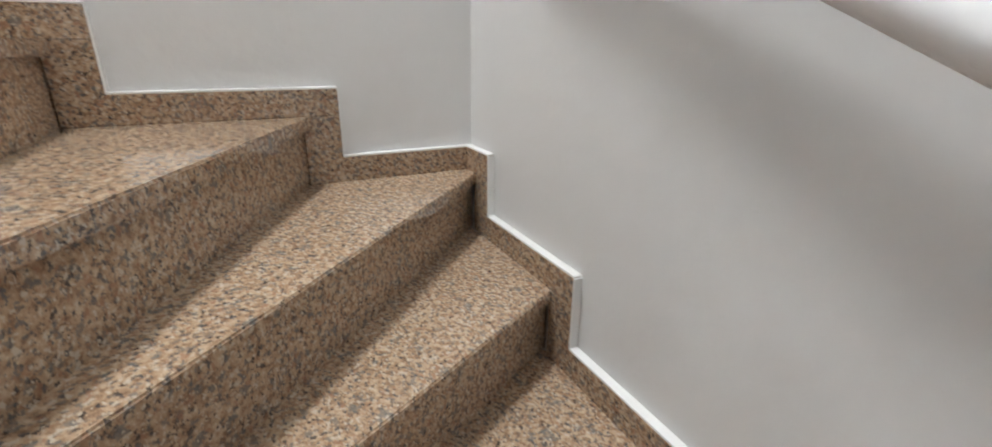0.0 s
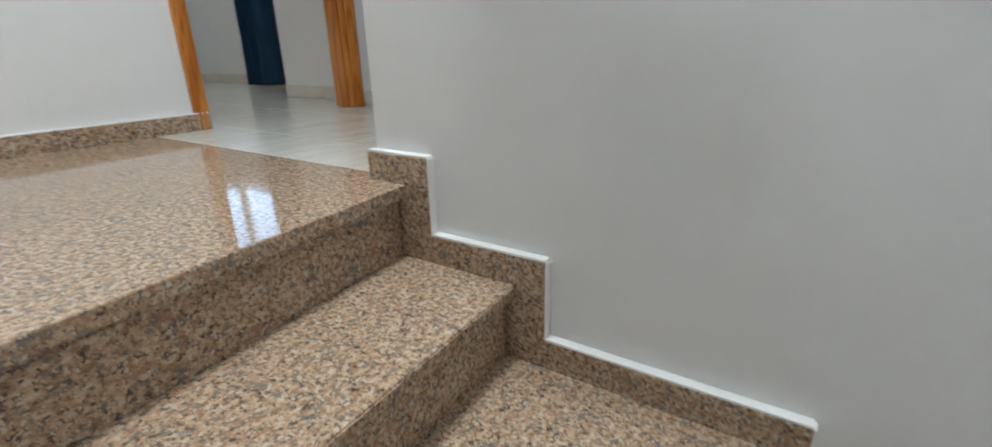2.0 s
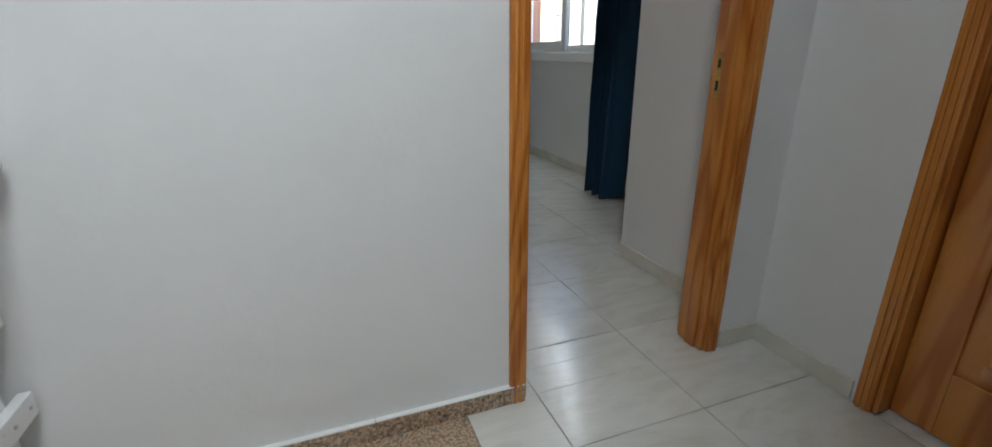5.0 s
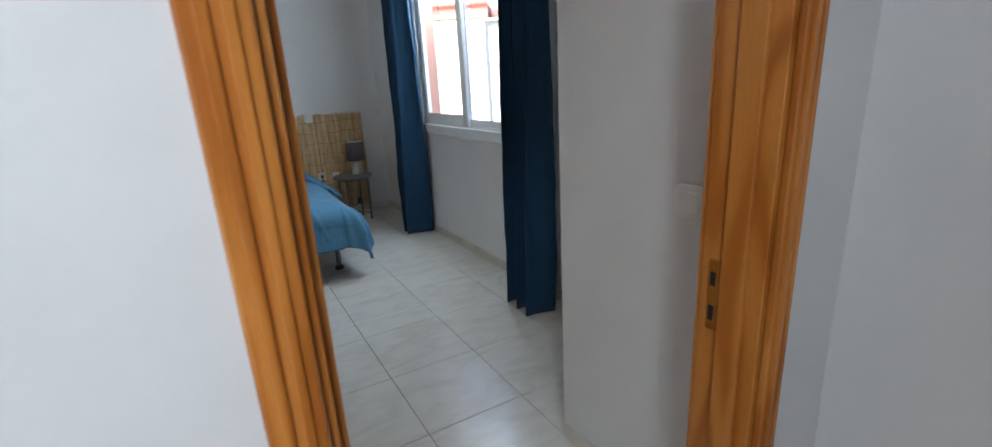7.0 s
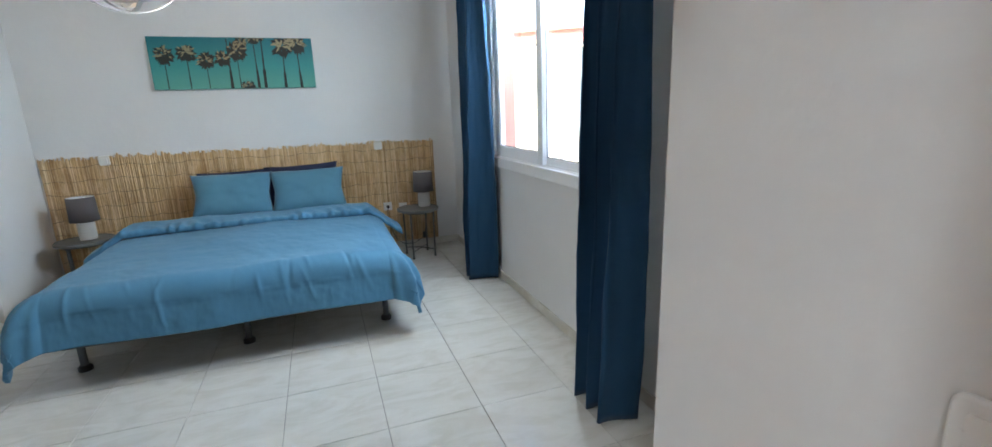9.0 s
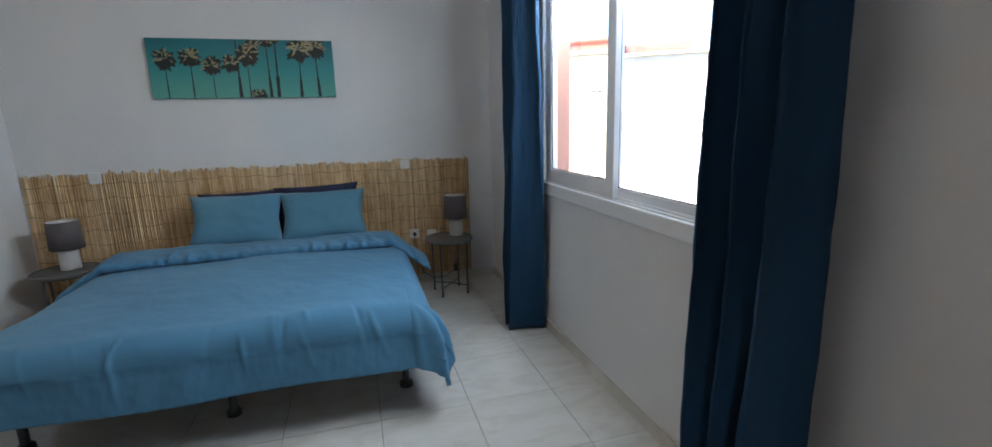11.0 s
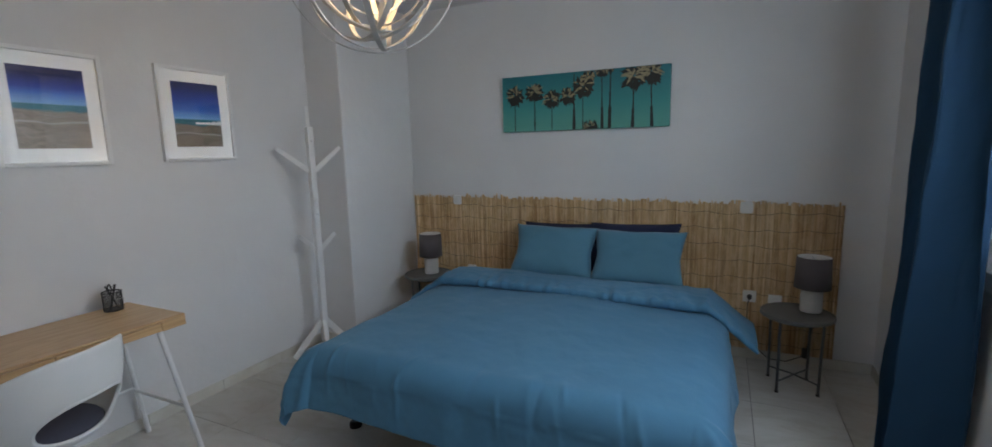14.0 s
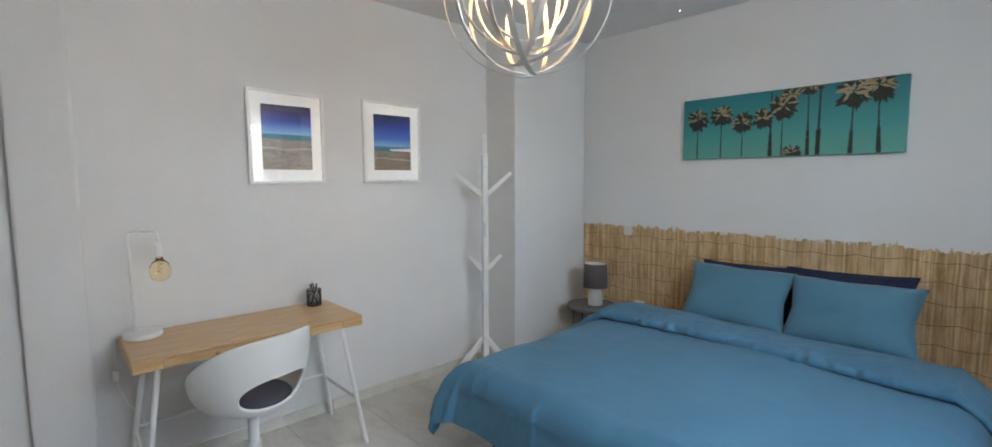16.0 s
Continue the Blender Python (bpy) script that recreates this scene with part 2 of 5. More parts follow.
def bm_box(bm, lo, hi, bevel=0.0, m=None):
    """Adds a box between two corners."""
    c = [(a + b) / 2 for a, b in zip(lo, hi)]
    s = [abs(b - a) for a, b in zip(lo, hi)]
    mat = Matrix.Translation(c) @ Matrix.Diagonal((*s, 1))
    if m is not None:
        mat = m @ mat
    vs = bmesh.ops.create_cube(bm, size=1.0, matrix=mat)["verts"]
    if bevel:
        es = list({e for v in vs for e in v.link_edges})
        bmesh.ops.bevel(bm, geom=es, offset=bevel, segments=2, profile=0.5, affect="EDGES")
    return bm


def box(lo, hi, bevel=0.0, m=None):
    return bm_box(bmesh.new(), lo, hi, bevel, m)


def prism(pts, z0, z1, bevel=0.0):
    """An upright prism over a polygon of (x, y)."""
    bm = bmesh.new()
    low = [bm.verts.new((x, y, z0)) for x, y in pts]
    top = [bm.verts.new((x, y, z1)) for x, y in pts]
    bm.faces.new(low[::-1])
    bm.faces.new(top)
    n = len(pts)
    for i in range(n):
        bm.faces.new((low[i], low[(i + 1) % n], top[(i + 1) % n], top[i]))
    bmesh.ops.recalc_face_normals(bm, faces=bm.faces)
    if bevel:
        bmesh.ops.bevel(bm, geom=list(bm.edges), offset=bevel, segments=2, profile=0.5, affect="EDGES")
    return bm


def bm_rod(bm, a, b, r, seg=12, r2=None):
    a, b = Vector(a), Vector(b)
    d = b - a
    m = Matrix.Translation((a + b) / 2) @ d.to_track_quat("Z", "Y").to_matrix().to_4x4()
    bmesh.ops.create_cone(bm, cap_ends=True, segments=seg, radius1=r, radius2=r if r2 is None else r2, depth=d.length, matrix=m)
    return bm


def rod(a, b, r, seg=12, r2=None):
    return bm_rod(bmesh.new(), a, b, r, seg, r2)


def tube(points, r, seg=10, closed=False):
    """A round bar swept along points."""
    bm = bmesh.new()
    pts = [Vector(p) for p in points]
    rings = []
    n = len(pts)
    for i, p in enumerate(pts):
        a = pts[i - 1] if (i or closed) else p
        b = pts[(i + 1) % n] if (i < n - 1 or closed) else p
        q = (b - a).to_track_quat("Z", "Y")
        rings.append([bm.verts.new(p + q @ Vector((r * math.cos(2 * math.pi * k / seg), r * math.sin(2 * math.pi * k / seg), 0))) for k in range(seg)])
    for i in range(n if closed else n - 1):
        u, v = rings[i], rings[(i + 1) % n]
        for k in range(seg):
            bm.faces.new((u[k], u[(k + 1) % seg], v[(k + 1) % seg], v[k]))
    if not closed:
        bm.faces.new(rings[0][::-1])
        bm.faces.new(rings[-1])
    bmesh.ops.recalc_face_normals(bm, faces=bm.faces)
    return bm


def lathe(profile, seg=32, centre=(0, 0, 0)):
    """A body turned about z from (radius, height) pairs."""
    bm = bmesh.new()
    rings = [[bm.verts.new((centre[0] + max(r, 1e-4) * math.cos(2 * math.pi * k / seg), centre[1] + max(r, 1e-4) * math.sin(2 * math.pi * k / seg), centre[2] + h)) for k in range(seg)] for r, h in profile]
    for u, v in zip(rings, rings[1:]):
        for k in range(seg):
            bm.faces.new((u[k], u[(k + 1) % seg], v[(k + 1) % seg], v[k]))
    bmesh.ops.remove_doubles(bm, verts=bm.verts, dist=3e-4)
    bmesh.ops.recalc_face_normals(bm, faces=bm.faces)
    return bm


def sheet(nu, nv, f):
    """A grid surface of f(u, v), u and v from 0 to 1."""
    bm = bmesh.new()
    vs = [[bm.verts.new(f(i / nu, j / nv)) for j in range(nv + 1)] for i in range(nu + 1)]
    for i in range(nu):
        for j in range(nv):
            bm.faces.new((vs[i][j], vs[i + 1][j], vs[i + 1][j + 1], vs[i][j + 1]))
    return bm


def mesh_of(name, bm, material, smooth=False):
    me = bpy.data.meshes.new(name)
    bm.normal_update()
    bm.to_mesh(me)
    bm.free()
    for m in material if isinstance(material, (list, tuple)) else [material]:
        me.materials.append(m)
    if smooth:
        for p in me.polygons:
            p.use_smooth = True
    return me


def part(name, bm, material, parent=None, label="", smooth=False):
    ob = new(name, mesh_of(name, bm, material, smooth))
    if parent is not None:
        ob.parent = parent
    if label:
        ob["label"] = label
    return ob


def thing(name, label, category, at=(0, 0, 0), rz=0, group="", kind=""):
    ob = new(name)
    ob.matrix_world = pose(*at, 0, 0, rz)
    return tagged(ob, label, category, group, kind)


def solid(ob, thickness, offset=-1.0):
    md = ob.modifiers.new("thickness", "SOLIDIFY")
    md.thickness, md.offset = thickness, offset
    return ob


def structure(name, bm, material, label, category, smooth=False):
    return tagged(part(name, bm, material, smooth=smooth), label, category, kind="structure")


def join_boxes(*pairs):
    bm = bmesh.new()
    for lo, hi in pairs:
        bm_box(bm, lo, hi)
    return bm


# ---- plan ----
H = 0.166              # riser
CEIL_Z = 2.72
LOW_Z = -16 * H        # floor below
XA = 1.144             # stair side wall
YB = -0.129            # stair end wall
XL = -1.30             # far stairwell wall
YW, YWB = 2.222, 2.345  # wall with the bedroom door
XE = 2.322             # hall end wall and its continuation in the bedroom
YJ = 3.10              # where that wall steps back
XW = 3.055             # window wall
YH = 7.410             # head wall
XWEST = -0.835         # wall with the pictures
DOOR_X0, DOOR_X1, DOOR_Z = 1.345, 2.100, 2.06
WIN_Y0, WIN_Y1, WIN_Z0, WIN_Z1 = 4.30, 6.13, 0.985, 2.40
T = 0.14

# ---- stairwell, hall and bedroom shell ----
structure("wall_stair_side", join_boxes(((XA, YB - T, LOW_Z), (XA + T, 1.102, CEIL_Z))), WALL, "off-white plastered wall beside the granite stairs", "wall")
structure("wall_stair_end", join_boxes(((XL - T, YB - T, LOW_Z), (XA, YB, CEIL_Z))), WALL, "off-white plastered wall at the turn of the stairs", "wall")
structure("wall_stairwell", join_boxes(((XL - T, YB, LOW_Z), (XL, YW, CEIL_Z))), WALL, "off-white plastered stairwell wall", "wall")
structure("wall_door", join_boxes(
    ((XWEST - T - 0.6, YW, LOW_Z), (DOOR_X0, YWB, CEIL_Z)),
    ((DOOR_X1, YW, LOW_Z), (XE + T, YWB, CEIL_Z)),
    ((DOOR_X0, YW, DOOR_Z), (DOOR_X1, YWB, CEIL_Z)),
    ((DOOR_X0, YW, LOW_Z), (DOOR_X1, YWB, -0.16))), WALL, "off-white plastered wall round the bedroom doorway", "wall")
HD0, HD1 = 1.035, 1.800  # door in the hall's end wall
structure("wall_hall_end", join_boxes(
    ((XE, YB - T, -0.16), (XE + T, HD0, CEIL_Z)),
    ((XE, HD1, -0.16), (XE + T, YW, CEIL_Z)),
    ((XE, HD0, 2.06), (XE + T, HD1, CEIL_Z))), WALL, "off-white plastered hall wall with a wooden door", "wall")
structure("wall_hall_back", join_boxes(((XA + T, YB - T, -0.16), (XE, YB, CEIL_Z))), WALL, "off-white plastered wall closing the hall", "wall")
structure("wall_bedroom_step", join_boxes(((XE, YWB, -0.16), (XE + T, YJ, CEIL_Z)), ((XE + T, YJ - T, -0.16), (XW + 0.25, YJ, CEIL_Z))), WALL, "off-white bedroom wall beside the door with a light switch", "wall")
structure("wall_window", join_boxes(
    ((XW, YJ, -0.16), (XW + 0.17, WIN_Y0, CEIL_Z)),
    ((XW, WIN_Y1, -0.16), (XW + 0.17, YH + T, CEIL_Z)),
    ((XW, WIN_Y0, -0.16), (XW + 0.17, WIN_Y1, WIN_Z0)),
    ((XW, WIN_Y0, WIN_Z1), (XW + 0.17, WIN_Y1, CEIL_Z))), WALL, "off-white bedroom wall below and round the window", "wall")
structure("wall_head", join_boxes(((XWEST - T, YH, -0.16), (XW, YH + T, CEIL_Z))), WALL, "off-white bedroom wall behind the bed", "wall")
structure("wall_west", join_boxes(((XWEST - T, YWB, -0.16), (XWEST, YH, CEIL_Z))), WALL, "off-white bedroom wall behind the desk", "wall")
COL_X, COL_Y = -0.500, 6.52
structure("column", box((XWEST, COL_Y, 0), (COL_X, YH, CEIL_Z), 0.008), WALL, "off-white boxed-in column in the bedroom corner", "column")
structure("pilaster", box((XWEST, 3.70, 0), (XWEST + 0.045, 3.93, CEIL_Z), 0.012), WALL, "shallow off-white pilaster beside the desk", "pilaster")
structure("ceiling", join_boxes(((XWEST - T, YWB - 0.05, CEIL_Z), (XW + 0.25, YH + T, CEIL_Z + 0.12))), CEIL, "white plastered bedroom ceiling", "ceiling")
# opening of the assumed skylight, placed for the added lamp
SKY = (0.52, 1.13, 0.50, 1.18)
structure("ceiling_stairs", join_boxes(
    ((XL - T, YB - T, CEIL_Z), (SKY[0], YWB - 0.05, CEIL_Z + 0.30)),
    ((SKY[1], YB - T, CEIL_Z), (XE + T, YWB - 0.05, CEIL_Z + 0.30)),
    ((SKY[0], YB - T, CEIL_Z), (SKY[1], SKY[2], CEIL_Z + 0.30)),
    ((SKY[0], SKY[3], CEIL_Z), (SKY[1], YWB - 0.05, CEIL_Z + 0.30))), CEIL, "white plastered ceiling over the stairs with an assumed skylight opening", "ceiling")
PALE_GROUT = Mat("pale_stained_grout", (0.55, 0.53, 0.48), 0.9)
PALE_GROUT.colour(PALE_GROUT.ramp(PALE_GROUT.noise(5, 3), [(0.50, (0.58, 0.56, 0.51)), (0.60, (0.50, 0.48, 0.43))]))
structure("floor_slab_hall", join_boxes(((XA + 0.03, YB, -0.16), (XE, YW - 0.0005, -0.012)), ((XE, HD0, -0.16), (XE + T, HD1, -0.012))), PALE_GROUT.m, "pale stained grout bed of the tiled hall floor", "floor")
structure("floor_slab", join_boxes(((XWEST, YWB, -0.16), (XW, YH, -0.012)), ((DOOR_X0, YW, -0.16), (DOOR_X1, YWB, -0.012))), GROUT, "grey grout bed of the tiled floor", "floor")
structure("floor_below", join_boxes(((XL - T, YB - T, LOW_Z - 0.15), (XA + T, YWB, LOW_Z))), GRANITE, "granite floor of the storey below", "floor")

# ---- granite stairs ----
NEWEL = (0.20, 0.725)
NOSE = {8: ((XA, 1.012), (0.215, 0.94)), 7: ((XA, 0.741), (0.20, 0.712)), 6: ((XA, 0.281), (0.20, 0.715)),
        5: ((1.088, YB), NEWEL), 4: ((0.674, YB), NEWEL), 3: ((0.265, YB), (0.21, 0.725))}
for k in range(2, -8, -1):
    NOSE[k] = ((0.265 - 0.28 * (3 - k), YB), (0.265 - 0.28 * (3 - k), 0.725))
stairs = thing("staircase", "polished brown and grey granite staircase with winding steps", "staircase")


def shifted(line, d):
    """The nosing line moved towards the step above by d."""
    (ax, ay), (bx, by) = line
    ux, uy = bx - ax, by - ay
    n = math.hypot(ux, uy)
    nx, ny = uy / n, -ux / n
    return ((ax + nx * d, ay + ny * d), (bx + nx * d, by + ny * d))


for k in range(7, -8, -1):
    z = -(8 - k) * H
    a, b = NOSE[k], shifted(NOSE[k + 1], 0.03)
    if k == 5:
        pts = [a[0], (XA, YB), b[0], b[1], a[1]]
    elif k == 2:
        pts = [a[0], b[0], b[1], a[1]]
    else:
        pts = [a[0], b[0], b[1], a[1]]
    bm = prism(pts, z - 0.03, z)
    bmesh.ops.bevel(bm, geom=[e for e in bm.edges if abs(e.verts[0].co.z - e.verts[1].co.z) < 1e-4], offset=0.003, segments=2, affect="EDGES")
    part("tread", bm, GRANITE, stairs)
for k in range(8, -8, -1):
    z = -(8 - k) * H
    a, b = shifted(NOSE[k], 0.022), shifted(NOSE[k], 0.042)
    part("riser", prism([a[0], b[0], b[1], a[1]], z - H, z - 0.03), GRANITE, stairs)
    # concrete body under the step
soff = bmesh.new()
for k in range(7, -8, -1):
    z = -(8 - k) * H
    a, b = shifted(NOSE[k], 0.042), shifted(NOSE[k + 1], 0.03)
    m_ = prism([a[0], b[0], b[1], a[1]], z - H - 0.02, z - 0.031)
    me_ = bpy.data.meshes.new("tmp")
    m_.to_mesh(me_)
    m_.free()
    soff.from_mesh(me_)
    bpy.data.meshes.remove(me_)
part("soffit", soff, WALL, stairs, "white plastered underside")

landing = thing("stair_landing", "polished brown granite stair landing slab", "landing", kind="structure")
part("landing_slab", prism([(0.215, 0.94), (XA + 0.03, 1.014), (XA + 0.03, YW), (0.215, YW)], -0.03, 0.0, 0.003), GRANITE, landing)
part("landing_body", prism([(0.235, 0.985), (XA + 0.03, 1.055), (XA + 0.03, YW), (0.235, YW)], -0.20, -0.031), WALL, landing)

# stepped granite skirting with a pale painted bead on top
skirting = tagged(thing("stair_skirting", "stepped granite skirting with a white painted edge", "skirting", kind="structure"))
ST, SH, SF, SB = 0.022, 0.062, 0.064, 0.074


def skirt_a(y0, y1, z0, z1):
    part("skirting_piece", box((XA - ST, y0, z0), (XA - 0.0005, y1, z1), 0.0015), GRANITE, skirting)


def bead_a(y0, y1, z):
    part("painted_edge", box((XA - ST + 0.001, y0, z), (XA - 0.0004, y1, z + 0.005), 0.0015), WHITE, skirting)


for k, (y0, y1) in {8: (1.010 - SF, 1.112), 7: (0.740 - SF, 1.010 - SF), 6: (0.292 - SF, 0.740 - SF), 5: (YB + ST, 0.292 - SF)}.items():
    z = -(8 - k) * H
    skirt_a(y0, y1, z, z + SH)
    bead_a(y0, y1, z + SH)
    if k > 5:
        skirt_a(y0, y0 + SF + 0.02, z - H, z - 0.0005)
        part("painted_edge", box((XA - ST + 0.001, y0 - 0.004, z - H + SH), (XA - 0.0004, y0, z + SH), 0.001), WHITE, skirting)
for k, (x1, x0) in {5: (XA, 1.066 - SB), 4: (1.066 - SB, 0.662 - SB), 3: (0.662 - SB, 0.265 - SB), 2: (0.265 - SB, -0.015 - SB), 1: (-0.015 - SB, -0.295 - SB), 0: (-0.295 - SB, -0.575 - SB)}.items():
    z = -(8 - k) * H
    part("skirting_piece", box((x0, YB + 0.0005, z), (x1, YB + ST, z + SH), 0.0015), GRANITE, skirting)
    part("painted_edge", box((x0, YB + 0.0004, z + SH), (x1, YB + ST - 0.001, z + SH + 0.005), 0.0015), WHITE, skirting)
    part("skirting_piece", box((x0, YB + 0.0005, z - H), (x0 + SF + 0.02, YB + ST, z - 0.0005), 0.0015), GRANITE, skirting)
    part("painted_edge", box((x0 - 0.004, YB + 0.0004, z - H + SH), (x0, YB + ST - 0.001, z + SH), 0.001), WHITE, skirting)
for x0, x1 in ((0.215, 0.905), (0.907, DOOR_X0 + 0.018)):
    part("skirting_piece", box((x0, YW - 0.018, 0.0), (x1, YW - 0.0005, 0.058), 0.0015), GRANITE, skirting)
    part("painted_edge", box((x0, YW - 0.017, 0.058), (x1, YW - 0.0004, 0.063), 0.0015), WHITE, skirting)

# ---- railing on the landing ----
railing = thing("stair_railing", "white painted railing of flat boards with a round handrail", "railing")
part("post", box((0.118, 2.095, -0.22), (0.188, 2.165, 0.93), 0.004), WHITE_METAL, railing)
part("post_cap", box((0.110, 2.087, 0.93), (0.196, 2.173, 0.952), 0.004), WHITE_METAL, railing)
part("post", box((0.100, 0.66, -0.40), (0.188, 0.73, 0.93), 0.004), WHITE_METAL, railing)
for z in (0.553, 0.337, 0.142):
    bd = part("rail_board", box((0.188, 0.62, z - 0.028), (0.213, 2.208, z + 0.028), 0.003), WHITE_METAL, railing)
    for y in (2.185, 2.125, 0.70):
        part("screw", rod((0.2125, y, z), (0.2150, y, z), 0.0045, 10), STEEL, bd)
HR = 0.86
part("handrail", tube([(0.275, 0.60, HR), (0.275, 2.0, HR), (0.275, 2.16, HR), (0.275, 2.18, HR - 0.006), (0.275, 2.19, HR - 0.018)], 0.027, 16), WHITE_METAL, railing, smooth=True)
for y in (2.03, 0.72):
    part("handrail_bracket", tube([(0.275, y + 0.12, HR - 0.02), (0.275, y + 0.12, HR - 0.055), (0.266, y + 0.118, HR - 0.075), (0.235, y + 0.11, HR - 0.082), (0.186, y + 0.10, HR - 0.082)], 0.012, 10), WHITE_METAL, railing, smooth=True)


def wall_rail(name, pts, feet, label):
    ob = thing(name, label, "handrail")
    part("tube", tube(pts, 0.024, 16), WHITE_METAL, ob, smooth=True)
    for foot in feet:
        part("wall_bracket", tube(foot, 0.011, 10), WHITE_METAL, ob, smooth=True)
        f = Vector(foot[-1])
        d = (f - Vector(foot[-2])).normalized()
        part("rosette", rod(f - d * 0.006, f, 0.023, 16), WHITE_METAL, ob, smooth=False)
    return ob


# along the stair end wall, and from the turn up to the landing
RY = YB + 0.065
wall_rail("wall_handrail", [(-1.2, RY, -0.784), (0.62, RY, 0.110), (0.70, RY, 0.142), (0.745, RY, 0.152), (0.765, RY, 0.150)],
          [[(0.735, RY, 0.138), (0.738, RY - 0.003, 0.105), (0.748, RY - 0.020, 0.096), (0.760, YB, 0.096)], [(-0.30, RY, -0.355), (-0.30, RY, -0.388), (-0.30, RY - 0.015, -0.403), (-0.30, YB, -0.405)]], "white round handrail on brackets on the stair wall")
wall_rail("wall_handrail", [(XA - 0.065, 0.415, 0.525), (XA - 0.065, 0.695, 0.675), (XA - 0.065, 0.785, 0.715), (XA - 0.065, 0.827, 0.720)],
          [[(XA - 0.065, 0.800, 0.70), (XA - 0.065, 0.805, 0.665), (XA - 0.05, 0.825, 0.648), (XA, 0.840, 0.646)]], "white round handrail on brackets beside the granite steps")

# brown door in the storey below, seen down the stairwell
low_door = thing("door_below", "dark brown wooden door of the storey below", "door", kind="structure")
part("casing", box((-0.95, YW - 0.02, -0.50), (0.20, YW - 0.0005, -0.414), 0.004), BROWN, low_door)
part("leaf", box((-0.95, YW - 0.045, LOW_Z), (0.20, YW - 0.0215, -0.45), 0.003), BROWN, low_door)

# ---- doors ----


def casing(parent, x0, x1, z1, y_face, side, w=0.051, t=0.016):
    """Moulded architrave on a wall plane; side is -1 for a face towards -y."""
    for a, b in ((x0 - w + 0.02, x0 + 0.02), (x1 - 0.02, x1 + w - 0.02)):
        bm = bmesh.new()
        lo, hi = min(a, b), max(a, b)
        y = sorted((y_face, y_face + side * t))
        bm_box(bm, (lo, y[0], 0.001), (hi, y[1], z1 + w - 0.02), 0.004)
        y2 = sorted((y_face + side * t * 0.8, y_face + side * (t + 0.006)))
        bm_box(bm, (lo + 0.012, y2[0], 0.001), (lo + 0.022, y2[1], z1 + w - 0.03), 0.002)
        bm_box(bm, (hi - 0.022, y2[0], 0.001), (hi - 0.012, y2[1], z1 + w - 0.03), 0.002)
        part("architrave", bm, PINE, parent)
    y = sorted((y_face, y_face + side * t))
    part("architrave", box((x0 + 0.02, y[0], z1 - 0.02), (x1 - 0.02, y[1], z1 + w - 0.02), 0.004), PINE, parent)


def leaf_mesh(w, h, t):
    """A panelled door leaf, hinge edge at x = 0, standing on z = 0, faces at y = 0 and -t."""
    bm = bmesh.new()
    bm_box(bm, (0, -t, 0), (0.11, 0, h), 0.003)
    bm_box(bm, (w - 0.11, -t, 0), (w, 0, h), 0.003)
    for z0, z1 in ((0, 0.20), (0.92, 1.06), (h - 0.13, h)):
        bm_box(bm, (0.11, -t, z0), (w - 0.11, 0, z1), 0.002)
    for z0, z1 in ((0.20, 0.92), (1.06, h - 0.13)):
        bm_box(bm, (0.105, -t + 0.012, z0 - 0.005), (w - 0.105, -0.012, z1 + 0.005))
        for s in (0, 1):
            yy = (-0.013, -0.004) if s == 0 else (-t + 0.004, -t + 0.013)
            bm_box(bm, (0.165, yy[0], z0 + 0.06), (w - 0.165, yy[1], z1 - 0.06), 0.004)
    return bm


def handle(parent, x, z, y, s):
    """Brass lever handle with its long plate on the face y, pointing to s."""
    plate = part("handle_plate", box((x - 0.02, min(y, y + s * 0.006), z - 0.11), (x + 0.02, max(y, y + s * 0.006), z + 0.11), 0.003), BRASS, parent, "polished brass handle plate")
    part("lever", tube([(x, y + s * 0.004, z + 0.03), (x, y + s * 0.045, z + 0.03), (x - 0.012, y + s * 0.053, z + 0.03), (x - 0.045, y + s * 0.053, z + 0.026), (x - 0.085, y + s * 0.050, z + 0.031), (x - 0.096, y + s * 0.048, z + 0.024)], 0.0075, 12), BRASS, plate, smooth=True)


JX0, JX1 = DOOR_X0 + 0.030, DOOR_X1 - 0.030
door_1 = thing("door_1", "varnished orange pine door standing open with a brass handle", "door", kind="structure")
for a, b in ((DOOR_X0 + 0.0005, JX0), (JX1, DOOR_X1 - 0.0005)):
    part("jamb", box((a, YW + 0.001, 0.001), (b, YWB - 0.001, DOOR_Z - 0.03), 0.002), PINE, door_1)
part("jamb", box((DOOR_X0 + 0.0005, YW + 0.001, DOOR_Z - 0.03), (DOOR_X1 - 0.0005, YWB - 0.001, DOOR_Z - 0.0005), 0.002), PINE, door_1)
for a, b in ((JX0 + 0.0003, JX0 + 0.012), (JX1 - 0.012, JX1 - 0.0003)):
    part("stop", box((a, YW + 0.03, 0.001), (b, YW + 0.075, DOOR_Z - 0.031), 0.002), PINE, door_1)
casing(door_1, DOOR_X0, DOOR_X1, DOOR_Z, YW, -1)
casing(door_1, DOOR_X0, DOOR_X1, DOOR_Z, YWB, 1)
strike = part("strike_plate", box((JX1 - 0.0020, YW + 0.084, 0.895), (JX1 + 0.001, YW + 0.106, 1.035), 0.0008), BRASS, door_1, "brass strike plate")
# Shade inside the latch holes, put on as thin black boxes.
part("latch_hole", box((JX1 - 0.0026, YW + 0.090, 0.985), (JX1 - 0.0018, YW + 0.101, 1.012)), BLACK, strike)
part("latch_hole", box((JX1 - 0.0026, YW + 0.090, 0.915), (JX1 - 0.0018, YW + 0.101, 0.945)), BLACK, strike)
LW = JX1 - JX0 - 0.004
